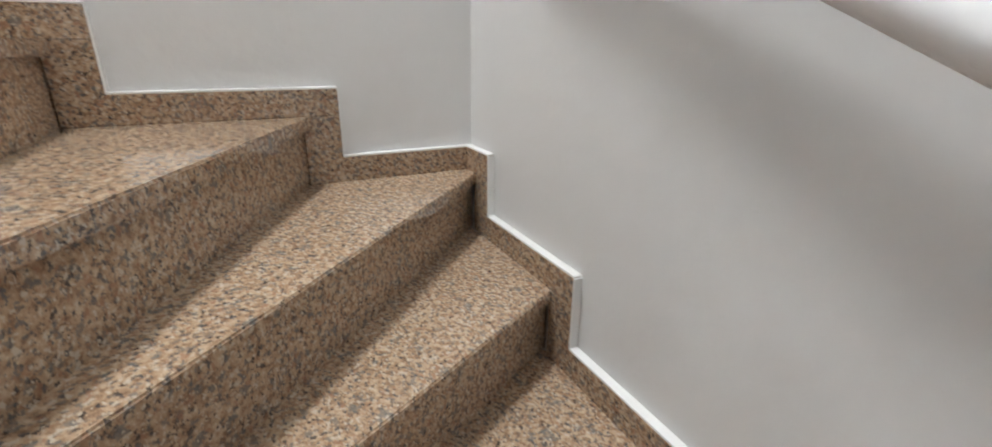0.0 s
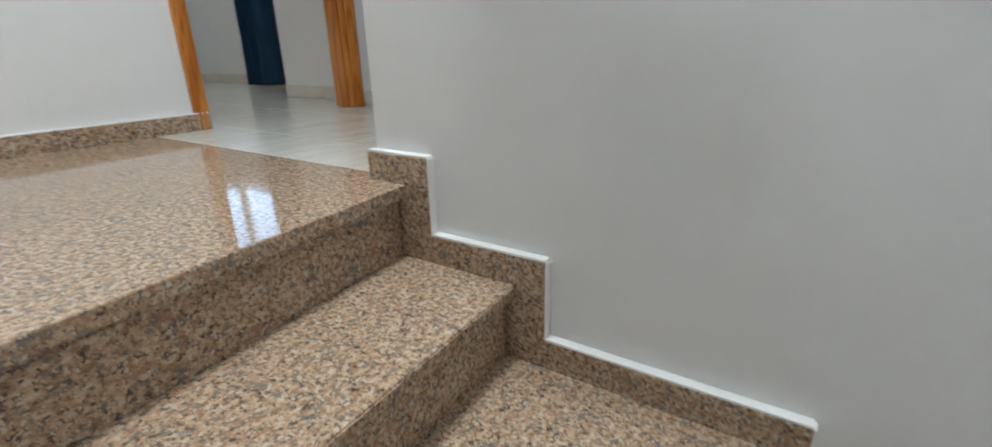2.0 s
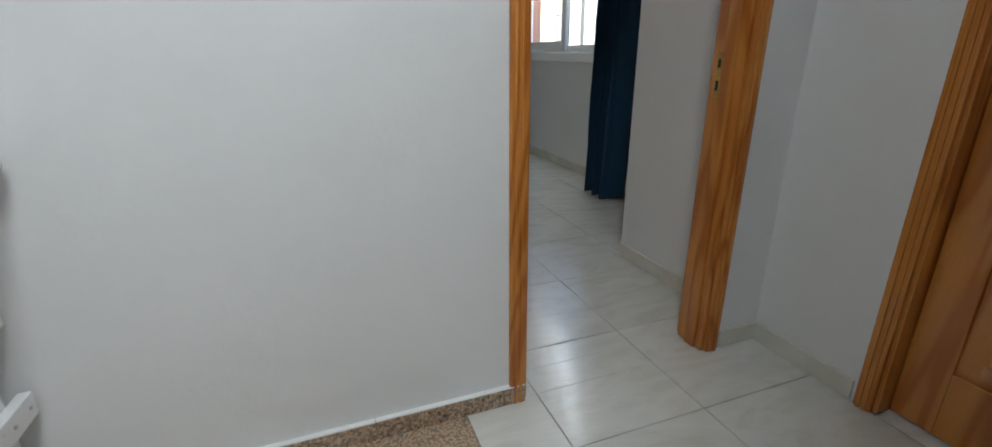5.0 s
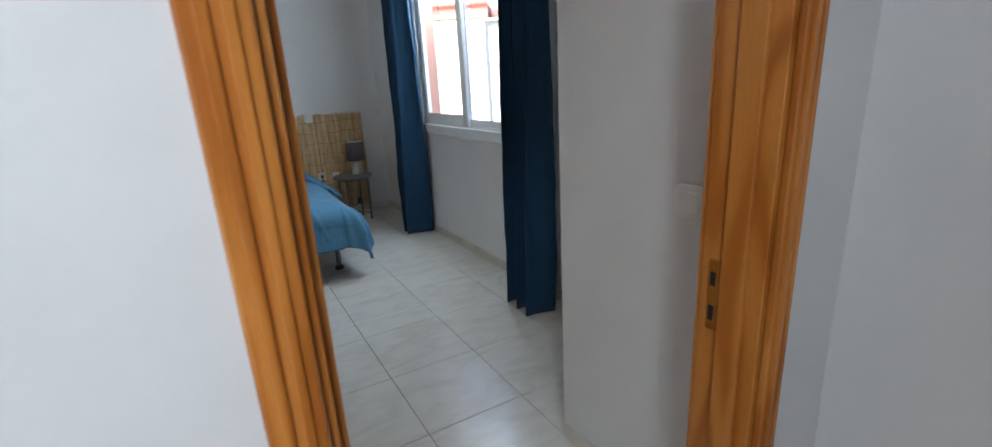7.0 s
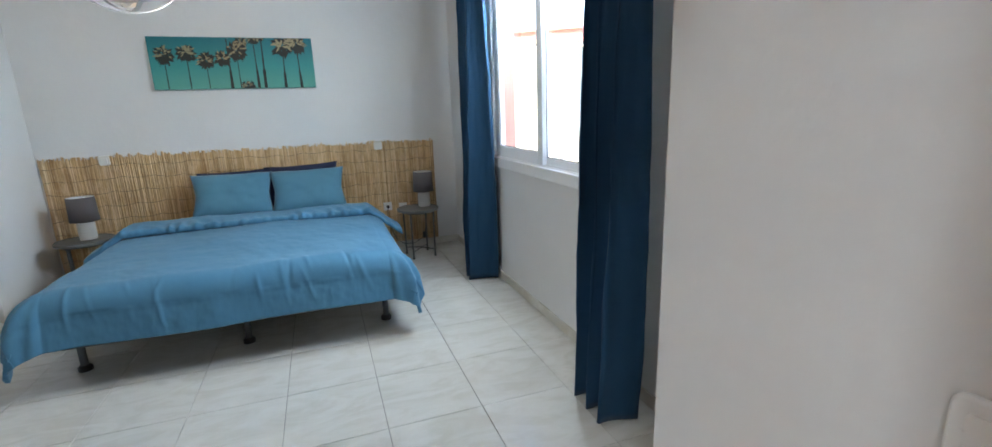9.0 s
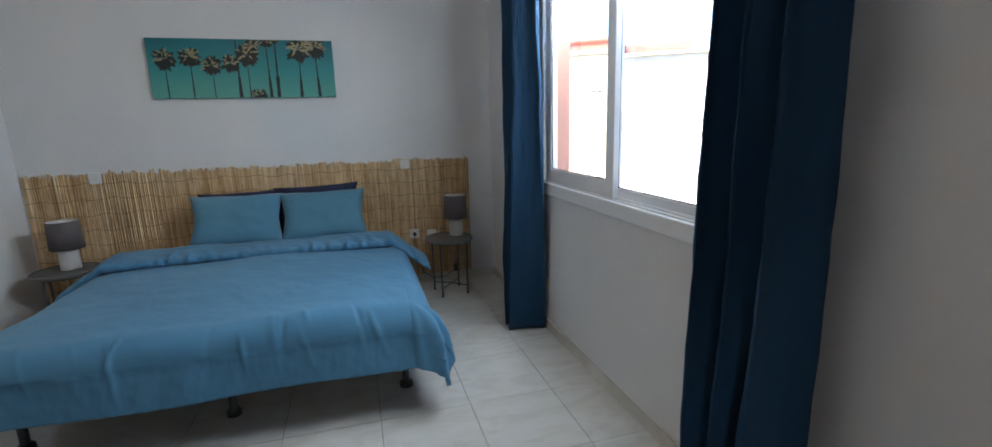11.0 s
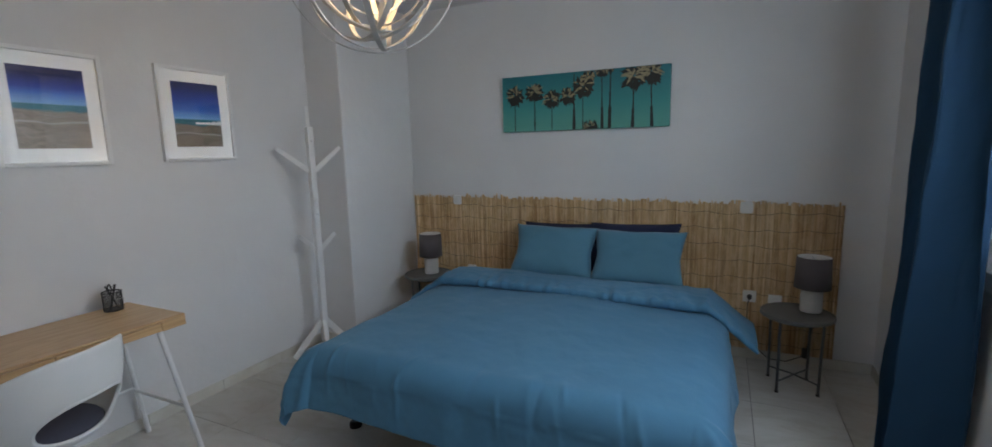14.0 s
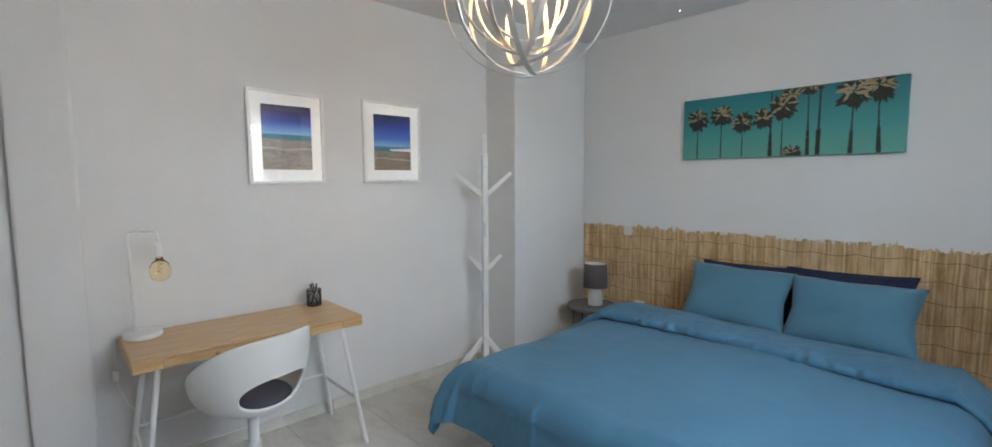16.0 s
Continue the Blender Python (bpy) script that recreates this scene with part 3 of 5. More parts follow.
leaf = part("leaf", leaf_mesh(LW, 2.02, 0.035), PINE, door_1)
leaf.matrix_local = pose(JX0 - 0.034, YWB + 0.018, 0.006, 0, 0, 99)
handle(leaf, LW - 0.055, 0.995, -0.035, -1)
handle(leaf, LW - 0.055, 0.995, 0.0, 1)
part("lock_edge", box((LW - 0.0005, -0.028, 0.93), (LW + 0.0012, -0.007, 1.14), 0.0005), BRASS, leaf, "brass lock edge plate")
for z in (0.25, 1.02, 1.75):
    part("hinge", rod((JX0 + 0.004, YWB - 0.004, z - 0.045), (JX0 + 0.004, YWB - 0.004, z + 0.045), 0.006, 10), BRASS, door_1, "brass hinge")

door_2 = thing("door_2", "closed varnished pine panel door in the hall", "door", kind="structure")
frame2 = Matrix.Translation((XE, HD0, 0)) @ pose(0, 0, 0, 0, 0, 90)
# local x runs along +y of the room, local +y runs towards -x
dw = HD1 - HD0
for ob_ in (part("jamb", box((0.0005, -T + 0.001, 0.001), (0.03, -0.001, 2.06), 0.002), PINE, door_2), part("jamb", box((dw - 0.03, -T + 0.001, 0.001), (dw - 0.0005, -0.001, 2.06), 0.002), PINE, door_2)):
    ob_.matrix_local = frame2
lf2 = part("leaf", leaf_mesh(dw - 0.066, 2.02, 0.035), PINE, door_2)
lf2.matrix_local = frame2 @ pose(0.033, -0.055, 0.006)
handle(lf2, 0.055, 1.03, 0.0, 1)
tmp = thing("tmp", "", "")
casing(tmp, 0.0, dw, 2.06, 0.0, 1)
for ch in list(tmp.children):
    ch.parent = door_2
    ch.matrix_local = frame2
bpy.data.objects.remove(tmp)

# ---- baseboards ----
base_1 = thing("baseboard", "low cream ceramic skirting along the walls", "baseboard", kind="structure")
BH, BT = 0.070, 0.010


def skirt_run(x0, y0, x1, y1, nx, ny, piece=0.4525):
    """Skirting tiles from one point to another on a wall whose room side is (nx, ny)."""
    n = max(1, round(math.hypot(x1 - x0, y1 - y0) / piece))
    for i in range(n):
        ax, ay = x0 + (x1 - x0) * i / n, y0 + (y1 - y0) * i / n
        bx, by = x0 + (x1 - x0) * (i + 1) / n, y0 + (y1 - y0) * (i + 1) / n
        g_ = 0.001
        lo = (min(ax, bx, ax + nx * BT, bx + nx * BT) + (g_ if ny else 0), min(ay, by, ay + ny * BT, by + ny * BT) + (g_ if nx else 0), 0.0005)
        hi = (max(ax, bx, ax + nx * BT, bx + nx * BT) - (g_ if ny else 0), max(ay, by, ay + ny * BT, by + ny * BT) - (g_ if nx else 0), BH)
        part("skirting_tile", box(lo, hi, 0.002), SKIRT, base_1)


skirt_run(DOOR_X1 + 0.045, YW, XE - BT, YW, 0, -1)
skirt_run(XE, YW, XE, HD1 + 0.045, -1, 0)
skirt_run(XE, HD0 - 0.045, XE, YB, -1, 0)
skirt_run(XE, YWB + 0.03, XE, YJ - 0.001, -1, 0)
skirt_run(XE + 0.001, YJ, XW - BT, YJ, 0, 1)
skirt_run(XW, YJ, XW, YH - BT, -1, 0)
skirt_run(COL_X + BT, YH, XW, YH, 0, -1)
skirt_run(COL_X, COL_Y, COL_X, YH, 1, 0)
skirt_run(XWEST + BT, COL_Y, COL_X + BT, COL_Y, 0, -1)
skirt_run(XWEST, YWB, XWEST, COL_Y, 1, 0)
skirt_run(XWEST, YWB, DOOR_X0 - 0.05, YWB, 0, 1)

# ---- window ----
window_1 = thing("window_1", "white sliding window with two clear panes", "window", kind="structure")
FX0, FX1 = XW - 0.018, XW + 0.085
fw = 0.062
part("window_sill", box((XW - 0.022, WIN_Y0 - 0.03, WIN_Z0 - 0.030), (FX1, WIN_Y1 + 0.03, WIN_Z0 + 0.046), 0.005), PVC, window_1)
part("sill_track", join_boxes(((XW - 0.004, WIN_Y0 + fw, WIN_Z0 + 0.0465), (XW + 0.001, WIN_Y1 - fw, WIN_Z0 + 0.054)), ((XW + 0.034, WIN_Y0 + fw, WIN_Z0 + 0.0465), (XW + 0.038, WIN_Y1 - fw, WIN_Z0 + 0.060))), PVC, window_1)
for lo, hi in (((FX0, WIN_Y0 - 0.03, WIN_Z0 + 0.0465), (FX1, WIN_Y0 + fw, WIN_Z1 + 0.03)), ((FX0, WIN_Y1 - fw, WIN_Z0 + 0.0465), (FX1, WIN_Y1 + 0.03, WIN_Z1 + 0.03)),
               ((FX0, WIN_Y0 + fw, WIN_Z1 - 0.05), (FX1, WIN_Y1 - fw, WIN_Z1 + 0.03))):
    part("window_frame", box(lo, hi, 0.004), PVC, window_1)
GASKET = plain("dark_window_gasket", (0.03, 0.03, 0.032), 0.6)


def sash(y0, y1, x0, z0, low):
    """One sliding sash; low is the height of its bottom rail."""
    s = thing("sash", "", "")
    s.parent = window_1
    z1, w, d = WIN_Z1 - 0.051, 0.078, 0.032
    for lo, hi in (((x0, y0, z0), (x0 + d, y0 + w, z1)), ((x0, y1 - w, z0), (x0 + d, y1, z1)), ((x0, y0 + w, z0), (x0 + d, y1 - w, z0 + low)), ((x0, y0 + w, z1 - w), (x0 + d, y1 - w, z1))):
        part("sash_bar", box(lo, hi, 0.004), PVC, s)
    a, b, e, f = y0 + w, y1 - w, z0 + low, z1 - w
    part("gasket", join_boxes(((x0 + 0.006, a, e), (x0 + 0.012, b, e + 0.005)), ((x0 + 0.006, a, f - 0.005), (x0 + 0.012, b, f)), ((x0 + 0.006, a, e + 0.005), (x0 + 0.012, a + 0.005, f - 0.005)), ((x0 + 0.006, b - 0.005, e + 0.005), (x0 + 0.012, b, f - 0.005))), GASKET, s)
    p = part("pane", box((x0 + d / 2 - 0.002, a - 0.005, e - 0.005), (x0 + d / 2 + 0.002, b + 0.005, f + 0.005)), GLASS, s)
    p.visible_shadow = False


sash(5.205, WIN_Y1 - fw - 0.001, XW + 0.0015, WIN_Z0 + 0.055, 0.085)
sash(WIN_Y0 + fw + 0.001, 5.315, XW + 0.039, WIN_Z0 + 0.047, 0.055)

# assumed skylight over the stairwell, out of view; its opaque pane blocks the sun
skylight = thing("window_2", "opaque pane of an assumed, unseen skylight over the stairwell", "window", kind="structure")
part("pane", box((SKY[0], SKY[2], CEIL_Z + 0.25), (SKY[1], SKY[3], CEIL_Z + 0.256)), OPAQUE_PANE, skylight, "opaque white pane")

# ---- bed ----
BX0, BX1, BY0, BY1 = 0.25, 2.05, 5.47, 7.36
bed = thing("bed", "double bed with a dark metal frame and mattress", "bed", (0, 0, 0))
part("frame", join_boxes(((BX0, BY0, 0.19), (BX1, BY0 + 0.04, 0.235)), ((BX0, BY1 - 0.04, 0.19), (BX1, BY1, 0.235)), ((BX0, BY0 + 0.04, 0.19), (BX0 + 0.04, BY1 - 0.04, 0.235)),
                         ((BX1 - 0.04, BY0 + 0.04, 0.19), (BX1, BY1 - 0.04, 0.235)), ((1.13, BY0 + 0.04, 0.19), (1.17, BY1 - 0.04, 0.23))), DARK_METAL, bed)
for x in (BX0 + 0.03, 1.15, BX1 - 0.03):
    for y in (BY0 + 0.13, 6.4, BY1 - 0.13):
        lg = part("leg", rod((x, y, 0.012), (x, y, 0.19), 0.020, 12), DARK_METAL, bed)
        part("foot", lathe([(0, 0), (0.036, 0), (0.036, 0.022), (0.024, 0.034), (0, 0.034)], 16, (x, y, 0.0)), BLACK, lg)
part("mattress", box((BX0 + 0.01, BY0 - 0.01, 0.2355), (BX1 - 0.01, BY1, 0.485), 0.05), MATTRESS, bed, smooth=True)


def fbm(x, y, s, seed=0.0):
    return noise.fractal(Vector((x * s + seed, y * s - seed, seed)), 1.0, 2.0, 4)


DT = 0.535             # top of the duvet
crr = random.Random(21)
CREASES = []
for cluster in (0.42, 0.68, 0.86, 1.12, 1.36, 1.50, 1.83):
    for _ in range(crr.randint(1, 4)):
        CREASES.append((cluster + crr.gauss(0, 0.07), crr.uniform(0.010, 0.018), crr.uniform(0.004, 0.012) * crr.choice((1, 1, -1)), crr.uniform(0.04, 0.13), crr.uniform(-0.20, -0.03), crr.uniform(-0.40, 0.40)))


def duvet_point(u, v):
    """u runs across the bed, v from the foot's hem (0) to the folded edge (1)."""
    # distances along the cloth: a flat top, rounded shoulders and hanging sides
    hang_s, hang_f = 0.36, 0.36
    w, l = BX1 - BX0, 6.72 - BY0
    s = u * (w + 2 * hang_s) - hang_s
    t = v * (l + hang_f) - hang_f
    r = 0.13

    def fold(d, r):
        """Outward reach and drop for a length d past an edge."""
        if d <= 0:
            return d, 0.0
        q = r * math.pi / 2
        if d < q:
            a = d / r
            return r * math.sin(a), r * (1 - math.cos(a))
        return r + 0.24 * (d - q), r + 0.97 * (d - q)

    if s < w / 2:
        o, ds = fold(-s, r)
        x = BX0 - o
    else:
        o, ds = fold(s - w, r)
        x = BX1 + o
    of, df = fold(-t, r)
    y = BY0 - of
    es, ef = max(0.0, ds) / hang_s, max(0.0, df) / hang_f
    drop = max(ds, df)
    over_s, over_f = max(0.0, -s, s - w), max(0.0, -t)
    if over_s > 0 and over_f > 0:
        # the corner hangs as a loose, rounded cone of cloth
        side = -1 if s < w / 2 else 1
        phi = math.atan2(over_f, over_s)
        dist = (over_s ** 4 + over_f ** 4) ** 0.25 * (1 + 0.12 * math.sin(2 * phi) ** 2)
        out, drop = fold(dist, r)
        out += (0.075 * math.sin(2 * phi) - 0.020 * math.sin(11 * phi + 0.5) * math.sin(2 * phi)) * min(1.0, dist / 0.25)
        x = (BX0 if side < 0 else BX1) + side * out * math.cos(phi)
        y = BY0 - out * math.sin(phi)
    z = DT - drop
    flat = max(0.0, 1 - es * 3) * max(0.0, 1 - ef * 3)
    puff = 0.020 * math.sin(math.pi * min(1, max(0, (x - BX0) / w))) ** 0.5
    z += flat * (puff + 0.014 * fbm(x, y, 1.3, 3.1) + 0.004 * fbm(x + 0.5 * y, y, 4.0, 1.7) + 0.0022 * abs(fbm(x + 0.3 * y, 0.5 * y, 9.0, 4.4)))
    # creases that run down over the foot edge
    cre = 0.0
    for cx, cw, amp, ln, mid, slant in CREASES:
        d = t - mid
        cre += amp * math.exp(-((x - cx - slant * d) / cw) ** 2) * math.exp(-(d / ln) ** 2)
    if t < 0.5:
        z += cre * max(0.0, 1 - ef * 2)
        y -= cre * min(1.0, ef * 2)
    if ef > 0.3:
        y -= 0.012 * math.sin(x * 7 + 0.8) * (ef - 0.3) + 0.010 * fbm(x, z, 4.0, 7.7) + 0.004 * fbm(x, z * 0.5, 13.0, 2.7)
        z += 0.010 * math.sin(x * 5.0) * (ef - 0.3)
    if es > 0.3:
        q_ = -1 if s < w / 2 else 1
        x += q_ * (0.02 * math.sin(y * 9 + 1.3) * (es - 0.3) + 0.012 * fbm(y, z, 5.0, 2.2))
    return (x, y, max(0.035, z))


duvet = part("duvet", sheet(420, 200, duvet_point), DUVET, None, smooth=True)
tagged(duvet, "plain teal-blue cotton duvet spread over the bed", "duvet")
solid(duvet, 0.022, -1.0)


def fold_point(u, v):
    """The folded-back upper edge of the duvet: a rounded lip towards the foot, then a soft flat band up to the pillows."""
    w = BX1 - BX0
    x = BX0 - 0.26 + u * (w + 0.54)
    over = max(0.0, BX0 + 0.02 - x, x - BX1 + 0.02)
    y0 = 6.645 + 0.05 * math.sin(u * 5.0) + 0.10 * (u - 0.5) + 0.008 * fbm(x, 0.0, 5.0, 6.0)
    r = 0.026 + 0.006 * fbm(x, 0.0, 2.4, 2.0)
    wid = 0.42
    lip = 0.22
    # irregular gathers that run up from the lip
    gather = math.sin(62 * x + 5.0 * fbm(x, 0.0, 1.7, 3.0)) + 0.6 * math.sin(101 * x + 2.0 + 4.0 * fbm(x, 0.0, 2.3, 9.0))
    gain = min(1.0, 0.12 + 1.5 * abs(fbm(x, 1.0, 2.2, 8.0)))
    if v < lip:
        a = math.pi * v / lip
        y = y0 - r * math.sin(a) - 0.008 * gather * gain * math.sin(a)
        z = DT + 0.014 + r * (1 - math.cos(a))
        t = 0.0
    else:
        t = (v - lip) / (1 - lip)
        y = y0 + wid * t
        z = DT + 0.014 + 2 * r - 0.018 * t + 0.020 * math.sin(math.pi * t)
    slant = gather if t == 0.0 else math.sin(62 * (x + 0.10 * t) + 5.0 * fbm(x, 0.0, 1.7, 3.0))
    z += 0.0100 * slant * gain * math.exp(-(t / 0.30) ** 2) * min(1.0, v / lip)
    z += 0.016 * fbm(x, y, 2.6, 5.0) * t + 0.010 * abs(fbm(x * 0.7 + y * 1.4, y - 0.6 * x, 4.5, 1.0)) * math.sin(math.pi * min(1.0, t + 0.15))
    if over > 0:
        z -= 0.95 * max(0.0, over - 0.03) * (0.72 if x < 1 else 0.85)
        y += 0.12 * over - 0.10 * over * (1 - v)
    return (x, y, max(0.20, z))


fold_ = part("duvet_fold", sheet(360, 48, fold_point), DUVET, duvet, smooth=True)
solid(fold_, 0.02, -1.0)


def pillow_mesh(w, h, d, seed):
    bm = bmesh.new()
    nu, nv = 26, 20

    def f(u, v, s):
        a, b = u * 2 - 1, v * 2 - 1
        full = max(0.0, (1 - abs(a) ** 3.2) * (1 - abs(b) ** 3.2)) ** 0.55
        pin = 1 - 0.07 * (1 - abs(b)) ** 1 * (abs(a) ** 4)
        x = a * w / 2 * (1 - 0.05 * (1 - b * b) * abs(a) ** 3) * pin
        z = b * h / 2 * (1 - 0.06 * (1 - a * a) * abs(b) ** 3)
        y = s * (d / 2 * full + 0.012 * full * fbm(a, b, 2.2, seed + s))
        return (x, y + 0.006 * math.sin(7 * a + seed) * (1 - full), z)

    grids = []
    for s in (-1, 1):
        grids.append([[bm.verts.new(f(i / nu, j / nv, s)) for j in range(nv + 1)] for i in range(nu + 1)])
    for gi, g2 in enumerate(grids):
        for i in range(nu):
            for j in range(nv):
                q = (g2[i][j], g2[i + 1][j], g2[i + 1][j + 1], g2[i][j + 1])
                bm.faces.new(q if gi == 0 else q[::-1])
    bmesh.ops.remove_doubles(bm, verts=bm.verts, dist=0.004)
    bmesh.ops.recalc_face_normals(bm, faces=bm.faces)
    return bm


def pillow(label, mat, at, tilt, rz, w, h, d, seed, roll=0):
    p = tagged(part("pillow", pillow_mesh(w, h, d, seed), mat, smooth=True), label, "pillow", "pillows on the bed")
    p.matrix_world = pose(*at, 0, 0, rz) @ pose(0, 0, 0, tilt, 0, 0) @ pose(0, 0, 0, 0, roll, 0)
    return p


pillow("navy blue pillow propped behind the others on the bed", NAVY, (1.53, 7.285, 0.785), -12, 0, 0.66, 0.36, 0.13, 4.0, -1.5)
pillow("navy blue pillow propped behind the others on the bed", NAVY, (0.98, 7.29, 0.755), -12, 0, 0.66, 0.38, 0.12, 6.0, -1.0)
pillow("teal-blue pillow leaning against the headboard", PILLOW, (0.945, 7.14, 0.745), -30, 2, 0.66, 0.42, 0.16, 1.0, 1.0)
pillow("teal-blue pillow leaning against the headboard", PILLOW, (1.575, 7.13, 0.74), -30, -2, 0.66, 0.42, 0.16, 2.5, -1.0)

# ---- curtains ----


def curtain(top_y, hem_y, xc, hem_x, amp, n, seed, label):
    """A gathered curtain from a rod down to the floor; top_y and hem_y are its ends above and below."""
    top, low = 2.42, 0.012

    def f(u, v):
        z = top + (low - top) * v
        ph = u * n * 2 * math.pi + seed
        q = v ** 1.7
        a = top_y[0] + (hem_y[0] - top_y[0]) * q
        b = top_y[1] + (hem_y[1] - top_y[1]) * q
        y = a + (b - a) * u + 0.012 * math.sin(2 * ph + 3 * v)
        x = xc + (hem_x - xc) * v + amp * (0.45 + 0.75 * v) * math.sin(ph + 0.9 * v + 0.6 * fbm(u * 2, v, 1.5, seed))
        x += 0.014 * fbm(u * 5, v * 2, 2.0, seed) + 0.005 * fbm(u * 14, v * 5, 2.0, seed + 3)
        return (x, y, z)

    ob = tagged(part("curtain", sheet(150, 60, f), CURTAIN, smooth=True), label, "curtain", "window curtains")
    solid(ob, 0.003, 0)
    return ob


curtain((5.91, 6.47), (6.04, 6.25), 2.915, 2.90, 0.105, 2.25, 0.4, "dark blue curtain gathered beside the window")
curtain((3.95, 4.285), (3.97, 4.29), 2.862, 2.862, 0.088, 2.75, 1.45, "dark blue curtain gathered beside the window")
pole = thing("curtain_rod", "slim dark curtain rod above the window", "curtain rod")
part("rod", rod((2.89, 3.75, 2.435), (2.89, 6.75, 2.435), 0.011), BLACK, pole)
for y in (3.85, 6.65):
    part("bracket", rod((2.89, y, 2.435), (XW, y, 2.435), 0.007), BLACK, pole)
    part("finial", lathe([(0, -0.02), (0.018, -0.01), (0.02, 0.0), (0.018, 0.01), (0, 0.02)], 14, (2.89, 3.74 if y < 5 else 6.76, 2.435)), BLACK, pole)

# ---- reed headboard ----
WIRE = plain("rusty_binding_wire", (0.13, 0.085, 0.05), 0.6, 0.3)
HB0, HB1, HBZ = -0.486, 2.825, 1.125
reed = thing("reed_screen", "split reed screen fixed to the wall as a headboard", "headboard")
bm = bmesh.new()
rng = random.Random(4)
x = HB0
while x < HB1:
    w_ = rng.choice((rng.uniform(0.005, 0.010), rng.uniform(0.009, 0.019)))
    top = HBZ + rng.uniform(-0.016, 0.014) + 0.006 * math.sin(x * 9) + (rng.uniform(0.01, 0.03) if rng.random() < 0.05 else 0.0)
    lean = rng.uniform(-0.004, 0.004)
    y_ = YH - 0.005 - rng.uniform(0.0, 0.010)
    segs = 5
    ring = []
    for zz, xo in ((0.072, 0.0), (0.45, lean), (0.8, -lean * 0.6), (top, lean * 0.5)):
        ring.append([bm.verts.new((x + w_ / 2 + xo + w_ / 2 * math.cos(math.pi * k / (segs - 1)), y_ - w_ * 0.45 * math.sin(math.pi * k / (segs - 1)), zz)) for k in range(segs)])
    for a, b in zip(ring, ring[1:]):
        for k in range(segs - 1):
            bm.faces.new((a[k], a[k + 1], b[k + 1], b[k]))
    bm.faces.new(ring[-1])
    x += w_ * rng.uniform(0.9, 1.02)
part("reeds", bm, REED, reed)
tagged(reed.children[0], kind="stuff")
part("backing", box((HB0 + 0.002, YH - 0.005, 0.075), (HB1 - 0.002, YH - 0.0006, HBZ - 0.02)), REED, reed)
for i in range(9):
    z = 0.14 + i * 0.115
    pts = []
    for j in range(201):
        xx = HB0 + 0.005 + (HB1 - HB0 - 0.01) * j / 200
        pts.append((xx, YH - 0.0195, z + 0.006 * math.sin(xx * 7 + i) - 0.016 * abs(math.sin(xx * 13.5 + 2.1 * i))))
    part("binding_wire", tube(pts, 0.0016, 5), WIRE, reed)

# ---- bedside tables and lamps ----


def side_table(at, rz):
    tb = thing("side_table", "small round grey metal bedside table on thin legs", "side table", (*at, 0), rz, "bedside tables")
    part("tabletop", lathe([(0, 0.462), (0.196, 0.462), (0.203, 0.466), (0.203, 0.482), (0.198, 0.487), (0.190, 0.481), (0, 0.480)], 40), TABLE, tb)
    ft = []
    for i in range(4):
        a = math.radians(45 + 90 * i)
        c, s = math.cos(a), math.sin(a)
        lg = part("leg", tube([(0.165 * c, 0.165 * s, 0.462), (0.160 * c, 0.160 * s, 0.25), (0.158 * c, 0.158 * s, 0.006)], 0.0085, 10), DARK_METAL, tb)
        part("foot", lathe([(0, 0), (0.011, 0), (0.011, 0.012), (0, 0.012)], 10, (0.158 * c, 0.158 * s, 0)), BLACK, lg)
        ft.append((0.158 * c, 0.158 * s, 0.07))
    for i in (0, 1):
        part("cross_bar", tube([ft[i], (0, 0, 0.072 + 0.008 * i), ft[i + 2]], 0.0055, 8), DARK_METAL, tb)
    ring = [(0.160 * math.cos(2 * math.pi * k / 36), 0.160 * math.sin(2 * math.pi * k / 36), 0.452) for k in range(36)]
    part("ring", tube(ring, 0.006, 8, True), DARK_METAL, tb)
    return tb


side_table((2.56, 7.045), 8)
side_table((-0.17, 7.09), 20)


def table_lamp(at, rz):
    lp = thing("table_lamp", "table lamp with a ribbed concrete base and taupe drum shade", "lamp", (*at, 0.4875), rz, "bedside lamps")
    prof = [(0, 0), (0.056, 0)]
    for i in range(12):
        z = 0.004 + i * 0.0105
        prof += [(0.060, z + 0.002), (0.060, z + 0.007), (0.0565, z + 0.0092)]
    prof += [(0.056, 0.134), (0.03, 0.142), (0.014, 0.146), (0.014, 0.20), (0, 0.20)]
    part("base", lathe(prof, 36), CONCRETE, lp)
    part("shade", lathe([(0.098, 0.150), (0.100, 0.150), (0.093, 0.345), (0.091, 0.345)], 48), SHADE, lp, smooth=True)
    part("lining", lathe([(0.0965, 0.151), (0.0895, 0.344)], 48), SHADE_IN, lp, "white lining", smooth=True)
    part("spider", join_boxes(((-0.09, -0.003, 0.325), (0.09, 0.003, 0.328)), ((-0.003, -0.09, 0.3285), (0.003, 0.09, 0.3315))), STEEL, lp)
    part("bulb", lathe([(0, 0.19), (0.013, 0.19), (0.014, 0.21), (0.028, 0.24), (0.03, 0.26), (0.022, 0.285), (0, 0.292)], 20), SHADE_IN, lp, smooth=True)
    return lp


table_lamp((2.638, 7.10), 0)
table_lamp((-0.143, 7.10), 0)

# ---- switches and sockets ----


